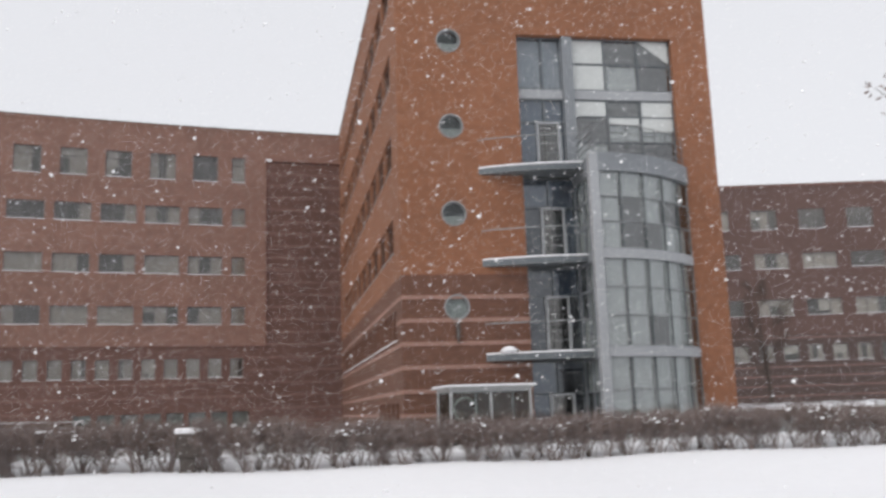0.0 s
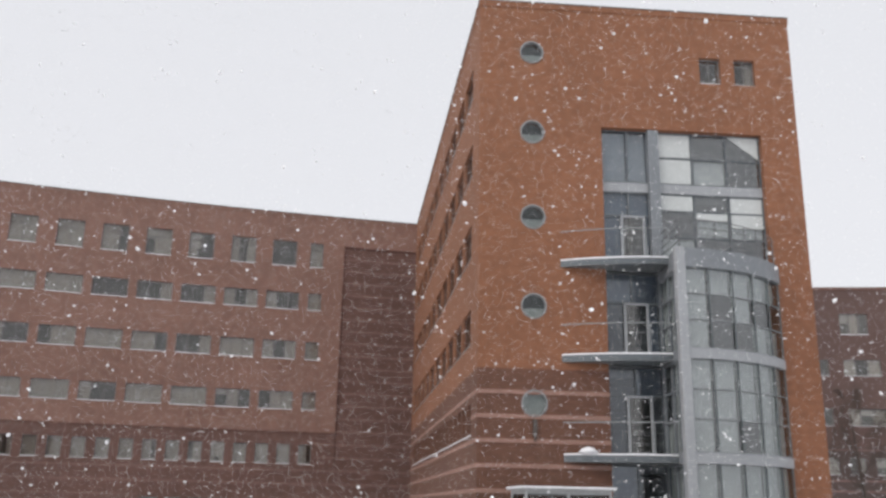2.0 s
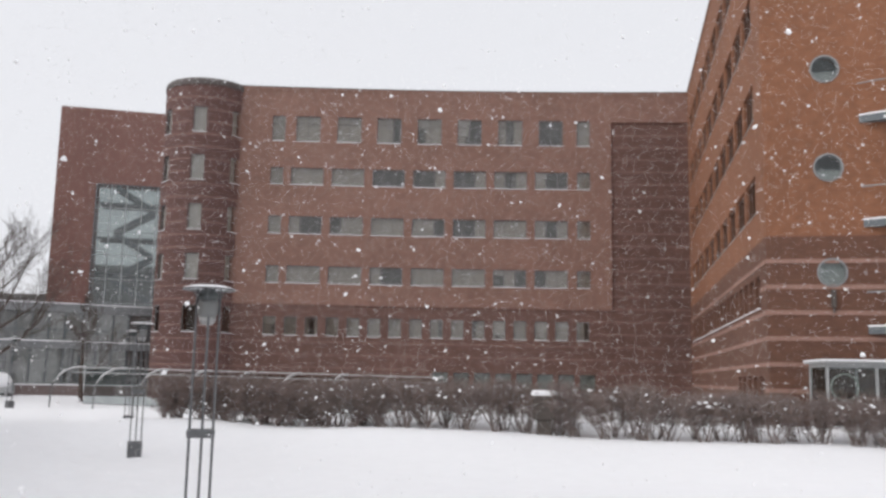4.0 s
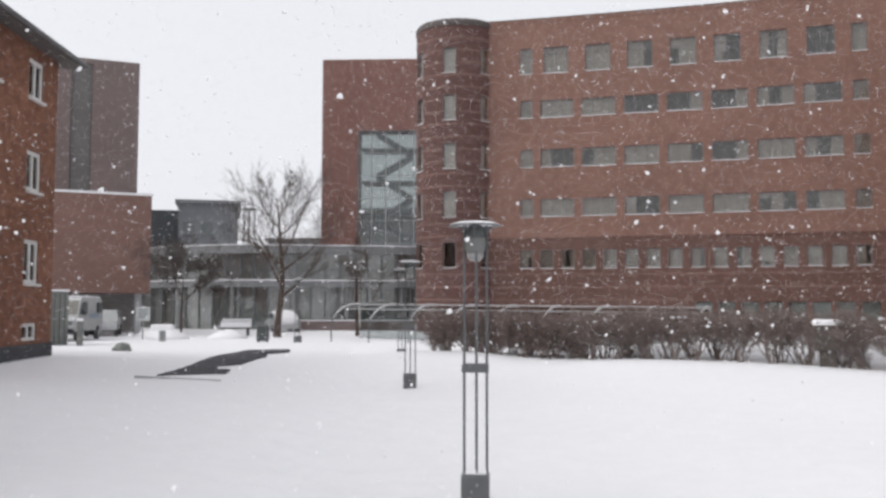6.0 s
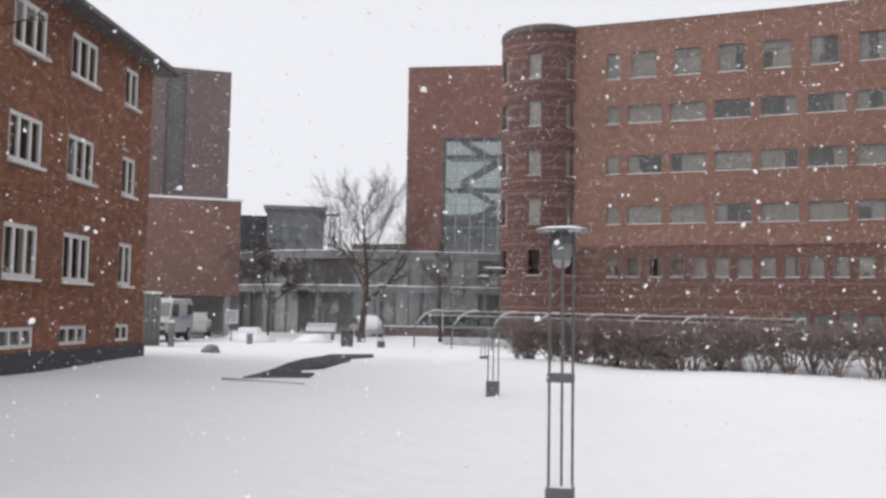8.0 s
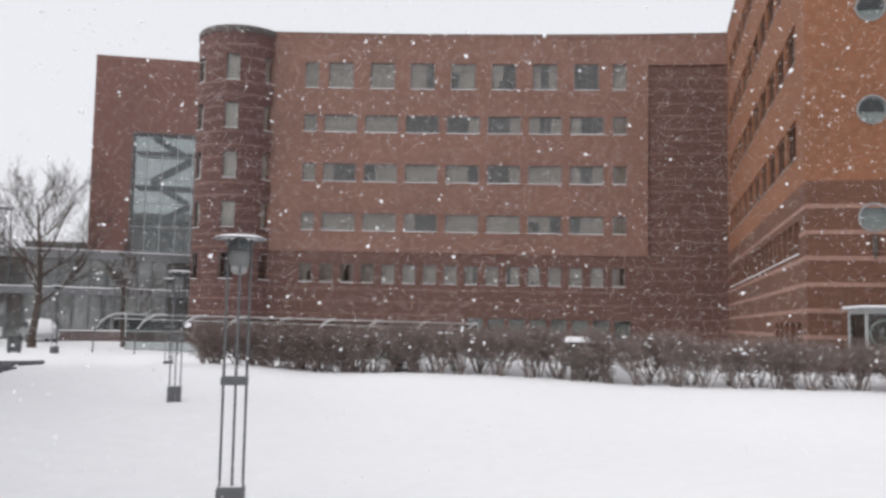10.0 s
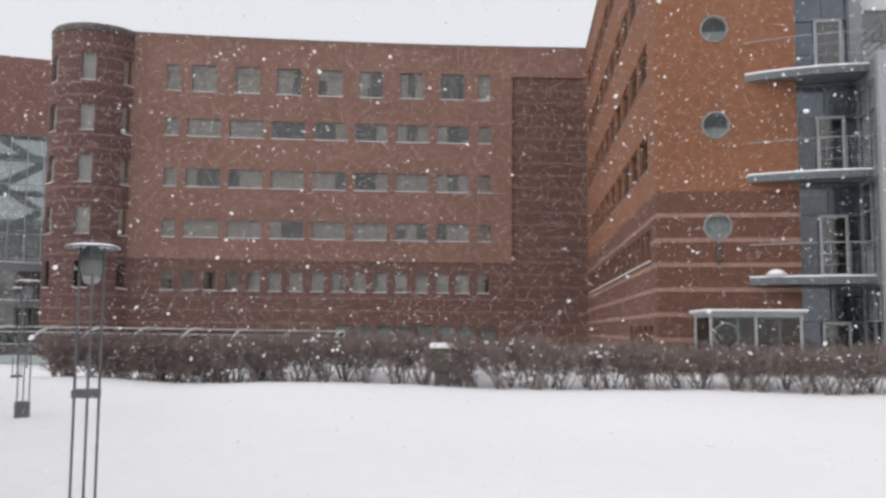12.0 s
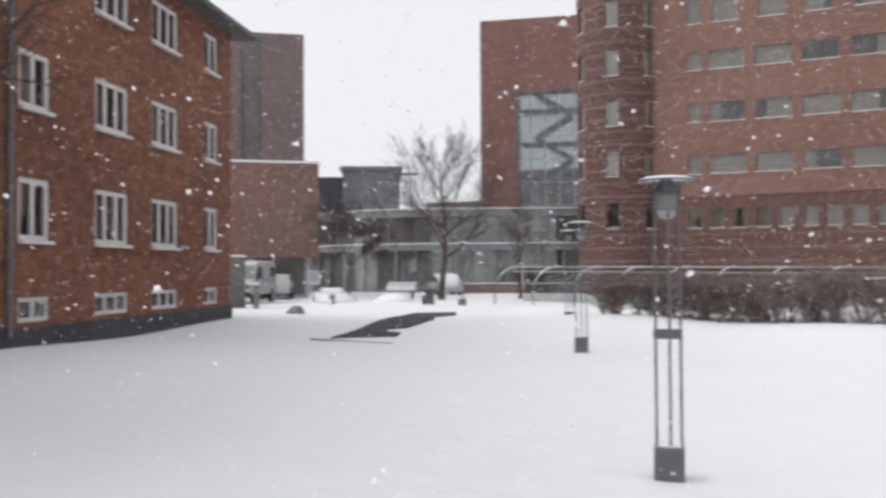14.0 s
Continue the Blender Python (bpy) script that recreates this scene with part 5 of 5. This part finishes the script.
build_bike_shelter(pose(-10.78, 43.3, EYE - 1.86, 0, 0.45, -20), 9, 2.095, "open bicycle shelter of white arched steel ribs")
build_bike_shelter(pose(26.8, 26.5, EYE - 2.2, 0, 0, -20), 7, 1.9, "bicycle shelter of white arched ribs under snow", True)


# ---- vehicles and small things ----
def build_van():
    van = thing("van", pose(-24.35, 40.5, EYE - 1.62, 0, 0, -76), "white delivery van with a blue-grey print on its side", "van")
    side = [(-2.35, 0.45), (2.1, 0.45), (2.45, 0.6), (2.42, 0.95), (1.75, 1.18), (1.1, 1.9), (0.8, 2.02), (-2.2, 2.05), (-2.4, 1.9)]
    g = Geo()
    half = lambda z: 0.9 - 0.12 * max(0, z - 1.1)
    g.rings([[(x, -half(z) * 0.96, z) for x, z in side], [(x * 0.995, -half(z), z) for x, z in side], [(x * 0.995, half(z), z) for x, z in side], [(x, half(z) * 0.96, z) for x, z in side]])
    body = part("body", g, VAN_WHITE, van, "white painted body")
    g = Geo()
    g.rings([[(1.70, y * 0.80, 1.24) for y in (-1, 1)] + [(1.14, y * 0.74, 1.86) for y in (1, -1)], [(1.76, y * 0.80, 1.25) for y in (-1, 1)] + [(1.18, y * 0.74, 1.88) for y in (1, -1)]])
    part("windscreen", g, GLASS, body)
    for y in (-1, 1):
        g = Geo()
        g.rings([[(x, y * q, z) for x, z in ((0.35, 1.25), (1.45, 1.25), (1.0, 1.82), (0.35, 1.82))] for q in (0.86, 0.895)])
        part("side_window", g, HOUSING, body)
        g = Geo()
        g.box(-1.6, 0.0, y * 0.905 - 0.004, y * 0.905 + 0.004, 1.05, 1.25)
        part("side_print", g, VAN_BLUE, body)
        g = Geo()
        g.rings([[(x, y * q, z) for x, z in ((-2.1, 1.3), (-1.45, 1.3), (-1.45, 1.8), (-2.1, 1.8))] for q in (0.82, 0.89)])
        part("rear_window", g, HOUSING, body)
        g = Geo()
        g.box(1.15, 1.3, y * 1.0 - 0.08, y * 1.0 + 0.08, 1.2, 1.42)
        part("mirror", g, HOUSING, body)
        for x in (-1.5, 1.5):
            g = Geo()
            g.rings([[(x + r * math.cos(k * math.tau / 20), q, 0.33 + r * math.sin(k * math.tau / 20)) for k in range(20)] for r, q in ((0.30, y * 0.70), (0.33, y * 0.72), (0.33, y * 0.88), (0.22, y * 0.91))])
            wheel = part("wheel", g, RUBBER, van)
            g = Geo()
            g.rings([[(x + r * math.cos(k * math.tau / 16), q, 0.33 + r * math.sin(k * math.tau / 16)) for k in range(16)] for r, q in ((0.19, y * 0.905), (0.16, y * 0.92))])
            part("rim", g, STEEL_PALE, wheel)
        g = Geo()
        g.box(2.36, 2.46, y * 0.68 - 0.16, y * 0.68 + 0.16, 0.75, 0.95)
        part("headlight", g, LENS, body)
    g = Geo()
    g.box(2.3, 2.52, -0.88, 0.88, 0.36, 0.58)
    part("bumper", g, RUBBER, van)
    g = Geo()
    g.cut_box(-2.25, 0.75, -0.74, 0.74, 2.03, 2.10, 0.03)
    part("snow", g, SNOW_CAP, van, "snow on the roof")


def build_car(at, label, snowy):
    car = thing("car", at, label, "car", "parked cars")
    side = [(-2.0, 0.35), (2.0, 0.35), (2.08, 0.55), (2.0, 0.8), (1.0, 0.92), (0.45, 1.38), (-0.9, 1.42), (-1.7, 1.0), (-2.05, 0.9)]
    g = Geo()
    half = lambda z: 0.84 - 0.3 * max(0, z - 0.9)
    g.rings([[(x, -half(z) * 0.95, z) for x, z in side], [(x, -half(z), z) for x, z in side], [(x, half(z), z) for x, z in side], [(x, half(z) * 0.95, z) for x, z in side]])
    part("body", g, VAN_WHITE, car)
    for y in (-1, 1):
        g = Geo()
        g.rings([[(x, y * q, z) for x, z in ((-1.3, 0.98), (0.8, 0.98), (0.4, 1.32), (-0.85, 1.34))] for q in (0.70, 0.80)])
        part("side_window", g, HOUSING, car)
        for x in (-1.25, 1.3):
            g = Geo()
            g.rings([[(x + 0.31 * math.cos(k * math.tau / 18), q, 0.3 + 0.31 * math.sin(k * math.tau / 18)) for k in range(18)] for q in (y * 0.66, y * 0.85)])
            part("wheel", g, RUBBER, car)
    if snowy:
        g = Geo()
        loops = []
        for x, w, z in ((-2.05, 0.55, 0.95), (-1.6, 0.78, 1.15), (-0.9, 0.74, 1.5), (0.35, 0.72, 1.48), (1.0, 0.8, 1.05), (1.95, 0.7, 0.9)):
            loops.append([(x, w * math.cos(t), z - 0.22 + 0.26 * max(0.0, math.sin(t)) ** 0.6 - (0.1 if math.sin(t) <= 0 else 0)) for t in [math.pi * k / 8 for k in range(9)] + [math.pi * 1.5]])
        g.rings(loops)
        part("snow", g, SNOW_CAP, car, "thick snow over the car", smooth=True)
    return car


build_van()
build_car(pose(-26.0, 46.5, EYE - 1.62, 0, 0, -65), "pale parked car dusted with snow behind the van", False)
build_car(pose(-19.35, 56.9, EYE - 1.78, 0, 0, 118), "parked car buried under rounded snow", True)


def build_small_things():
    ob = thing("container", pose(-21.5, 33.95, EYE - 1.6, 0, 0, 62), "grey-green ribbed metal container beside the house", "container")
    g = Geo()
    g.box(-1.0, 1.0, 0, 2.0, 0, 2.2)
    part("body", g, CONTAINER, ob)
    for k in range(9):
        g = Geo()
        g.box(-0.95 + 0.225 * k, -0.85 + 0.225 * k, -0.04, 0, 0.1, 2.1)
        part("rib", g, CONTAINER, ob)
    g = Geo()
    g.cut_box(-1.04, 1.04, -0.04, 2.04, 2.2, 2.28, 0.03)
    part("snow", g, SNOW_CAP, ob)

    ob = thing("marker_post", on_ground(-20.0, 34.0, 20), "grey wooden post capped with snow beside the container", "post")
    g = Geo()
    g.cut_box(-0.11, 0.11, -0.09, 0.09, -0.1, 1.0, 0.02)
    part("shaft", g, CONTAINER, ob)
    g = Geo()
    g.cut_box(-0.13, 0.13, -0.11, 0.11, 1.0, 1.1, 0.035)
    part("snow", g, SNOW_CAP, ob, "snow cap")

    ob = thing("sign", on_ground(-21.6, 42.4, 25), "square grey-white sign on a thin post", "sign")
    g = Geo()
    g.tube((0, 0, -0.1), (0, 0, 1.75), 0.035, 0.035, 8)
    part("post", g, STEEL_PALE, ob)
    g = Geo()
    g.cut_box(-0.33, 0.33, -0.05, -0.03, 0.9, 1.6, 0.006)
    part("board", g, PALE_PANEL, ob)
    for k in range(4):
        g = Geo()
        g.box(-0.24, 0.24 - 0.07 * (k % 2), -0.056, -0.052, 1.42 - 0.12 * k, 1.47 - 0.12 * k)
        part("writing_bar", g, FACADE_GREY, ob)

    ob = thing("litter_bin", on_ground(-14.25, 39.3), "dark wheeled litter bin with a closed lid", "litter bin")
    g = Geo()
    g.cut_box(-0.24, 0.24, -0.2, 0.2, 0.1, 0.66, 0.04)
    part("bin", g, HOUSING, ob)
    g = Geo()
    g.box(-0.18, 0.18, -0.05, 0.05, 0.05, 0.13)
    part("axle", g, STEEL, ob)
    for x in (-0.2, 0.2):
        g = Geo()
        g.rings([[(x + d, 0.1 * math.cos(k * math.tau / 14), 0.08 + 0.1 * math.sin(k * math.tau / 14)) for k in range(14)] for d in (-0.03, 0.03)])
        part("wheel", g, RUBBER, ob)
    g = Geo()
    g.cut_box(-0.26, 0.26, -0.23, 0.22, 0.66, 0.71, 0.02)
    part("lid", g, HOUSING, ob)

    ob = thing("low_wall", pose(-19.3, 59.1, EYE - 1.72, 0, 0, 13), "low grey-brown brick wall capped with thin snow", "wall")
    g = Geo()
    g.box(0, 8.2, 0, 0.3, -0.1, 0.72)
    part("brickwork", g, BRICK_FAR, ob)
    g = Geo()
    g.cut_box(-0.03, 8.2, -0.03, 0.33, 0.72, 0.79, 0.02)
    part("snow", g, SNOW_CAP, ob, "snow cap")

    ob = thing("bench", on_ground(-19.0, 48.1, 10), "park bench with its back covered in snow", "bench")
    for x in (-0.65, 0.65):
        g = Geo()
        g.box(x - 0.04, x + 0.04, -0.25, 0.25, 0, 0.42)
        g.box(x - 0.04, x + 0.04, 0.2, 0.27, 0.4, 0.85)
        part("leg", g, STEEL, ob)
    for k in range(3):
        g = Geo()
        g.box(-0.82, 0.82, -0.25 + 0.17 * k, -0.11 + 0.17 * k, 0.42, 0.46)
        part("seat_slat", g, BARK, ob)
        g = Geo()
        g.box(-0.82, 0.82, 0.17, 0.2, 0.5 + 0.12 * k, 0.6 + 0.12 * k)
        part("back_slat", g, PALE_PANEL, ob)
    g = Geo()
    g.cut_box(-0.82, 0.82, -0.27, 0.16, 0.46, 0.78, 0.05)
    g.cut_box(-0.82, 0.82, 0.1, 0.3, 0.84, 0.93, 0.03)
    part("snow", g, SNOW_CAP, ob, "thick snow on the seat")

    ob = thing("bollard", on_ground(-19.2, 39.6, 10), "short bollard with a snowy board on top", "bollard")
    g = Geo()
    g.cut_box(-0.12, 0.12, -0.12, 0.12, -0.05, 0.5, 0.02)
    part("post", g, STEEL_PALE, ob)
    g = Geo()
    g.cut_box(-0.5, 0.5, -0.3, 0.3, 0.5, 0.78, 0.08)
    part("snow", g, SNOW_CAP, ob)

    rng = random.Random(2)
    for x, y, r, h in ((-20.4, 42.5, 1.1, 0.5), (-17.6, 43.5, 1.0, 0.45), (-22.8, 47.0, 1.4, 0.4), (-25.5, 37.5, 0.8, 0.3)):
        ob = thing("snow_pile", on_ground(x, y), "shovelled heap of snow beside the path", "snow pile", "snow piles")
        g = Geo()
        loops = []
        for q, z in ((1.0, -0.05), (0.9, 0.3), (0.7, 0.65), (0.4, 0.92), (0.12, 1.0)):
            loops.append([(r * q * math.cos(k * math.tau / 16) * rng.uniform(0.85, 1.15), r * q * math.sin(k * math.tau / 16) * rng.uniform(0.8, 1.1), h * z * rng.uniform(0.85, 1.1)) for k in range(16)])
        g.rings(loops)
        part("mound", g, SNOW_CAP, ob, smooth=True)

    ob = thing("stone", on_ground(-15.9, 29.8), "dark grey stone lying in the snow", "stone")
    g = Geo()
    loops = [[(0.32 * q * math.cos(k * math.tau / 9) * rng.uniform(0.75, 1.25), 0.26 * q * math.sin(k * math.tau / 9) * rng.uniform(0.75, 1.2), z) for k in range(9)] for q, z in ((1, -0.05), (1.05, 0.1), (0.75, 0.24), (0.3, 0.3))]
    g.rings(loops)
    part("stone_body", g, CONTAINER, ob)

    # bare asphalt where the snow was cleared
    me = Geo()
    rng = random.Random(14)
    n = 40
    left, right = [], []
    for k in range(n + 1):
        u = k / n
        lx, ly = -9.75 - 2.35 * u, 19.9 + 11.75 * u
        wide = 1.16 + 0.3 * u + 0.10 * math.sin(u * 17) + rng.gauss(0, 0.03)
        if u < 0.13:
            wide = 1.35 - 1.2 * u
        elif u < 0.26:
            wide -= 0.42
        if 0.62 < u < 0.72:
            wide -= 0.3
        left.append((lx + rng.gauss(0, 0.02), ly))
        right.append((lx + wide, ly + 0.6 * wide))
    up = lambda p, d: (p[0], p[1], EYE + float(ground_z(*p)) + d)
    for k in range(n):
        a, b, c, d = left[k], right[k], right[k + 1], left[k + 1]
        me.rings([[up(q, -0.06) for q in (a, b, c, d)], [up(q, 0.05) for q in (a, b, c, d)]])
    mesh = me.mesh("asphalt_patch")
    mesh.materials.append(ASPHALT)
    tagged(new("asphalt_patch", mesh), "wet dark asphalt showing through the snow", "pavement", kind="structure")
    ob = thing("pole", pose(0, 0, 0), "thin pale pole lying on the snow", "pole")
    g = Geo()
    g.tube(up((-9.95, 19.3), 0.05), up((-7.85, 19.1), 0.03), 0.022, 0.02, 8)
    part("pole_shaft", g, STEEL_PALE, ob)

    ob = thing("utility_cabinet", pose(5.72, 23.1, EYE + float(ground_z(5.72, 23.1)) - 0.05, 0, 0, -14), "grey-brown utility cabinet capped with snow in the hedge", "cabinet")
    g = Geo()
    g.cut_box(-0.3, 0.3, -0.18, 0.18, 0.42, 1.03, 0.02)
    part("body", g, CABINET, ob)
    g = Geo()
    g.cut_box(-0.2, 0.2, -0.12, 0.12, 0, 0.42, 0.02)
    part("foot", g, CABINET, ob)
    g = Geo()
    g.box(-0.26, 0.26, -0.195, -0.18, 0.47, 0.98)
    part("door", g, CABINET, ob)
    g = Geo()
    g.cut_box(-0.34, 0.34, -0.22, 0.22, 1.03, 1.17, 0.06)
    part("snow", g, SNOW_CAP, ob, "snow cap")


build_small_things()


# ---- falling snow ----
def build_snowfall():
    rng = np.random.RandomState(77)

    def cloud(n, near, far, low, high, power, big):
        az, el = np.radians(rng.uniform(-64, 68, n)), np.radians(rng.uniform(-14, 36, n))
        d = near + (far - near) * rng.rand(n) ** power
        c = np.stack([d * np.cos(el) * np.sin(az), d * np.cos(el) * np.cos(az), d * np.sin(el)], 1)
        r = rng.uniform(low, high, n) * (1 + (rng.rand(n) < 0.06) * big)
        keep = c[:, 2] > ground_z(c[:, 0], c[:, 1]) + 0.1
        keep &= ((c[:, 0] * 0.36 + c[:, 1] < 24.0) | ((c[:, 0] < 12) & (c[:, 1] < 48))) & (c[:, 0] > -13.0)
        c, r = c[keep], r[keep]
        c[:, 2] += EYE
        return c, r

    g = Geo()
    t = (1 + 5 ** 0.5) / 2
    ball = np.array([(-1, t, 0), (1, t, 0), (-1, -t, 0), (1, -t, 0), (0, -1, t), (0, 1, t), (0, -1, -t), (0, 1, -t), (t, 0, -1), (t, 0, 1), (-t, 0, -1), (-t, 0, 1)]) / 1.9
    ball_f = np.array([(0, 11, 5), (0, 5, 1), (0, 1, 7), (0, 7, 10), (0, 10, 11), (1, 5, 9), (5, 11, 4), (11, 10, 2), (10, 7, 6), (7, 1, 8),
                       (3, 9, 4), (3, 4, 2), (3, 2, 6), (3, 6, 8), (3, 8, 9), (4, 9, 5), (2, 4, 11), (6, 2, 10), (8, 6, 7), (9, 8, 1)])
    chip = np.array([(1, 1, 1), (-1, -1, 1), (-1, 1, -1), (1, -1, -1)]) / 1.6
    chip_f = np.array([(0, 1, 2), (0, 3, 1), (0, 2, 3), (1, 3, 2)])
    for (c, r), shape, faces, odd in ((cloud(9500, 3.6, 16, 0.003, 0.0078, 0.9, 1.0), ball, ball_f, 0.35), (cloud(95000, 9, 24, 0.004, 0.0085, 0.6, 0.0), chip, chip_f, 0.5), (cloud(250000, 20, 46, 0.006, 0.0098, 0.8, 0.0), chip, chip_f, 0.5)):
        n, k = len(c), len(shape)
        form = shape[None] * rng.uniform(1 - odd, 1 + odd, (n, k, 1)) * rng.uniform(0.6, 1.4, (n, 1, 3))
        turn = np.linalg.qr(rng.normal(size=(n, 3, 3)))[0]
        v = c[:, None] + np.einsum("nij,nkj->nki", turn, form) * r[:, None, None]
        g.f.extend((len(g.v) + np.arange(n)[:, None, None] * k + faces[None]).reshape(-1, 3).tolist())
        g.v.extend(v.reshape(-1, 3).tolist())
    me = g.mesh("falling_snow", True)
    me.materials.append(FLAKE)
    tagged(new("falling_snow", me), "white snowflakes drifting through the air", "snow", kind="stuff")


build_snowfall()
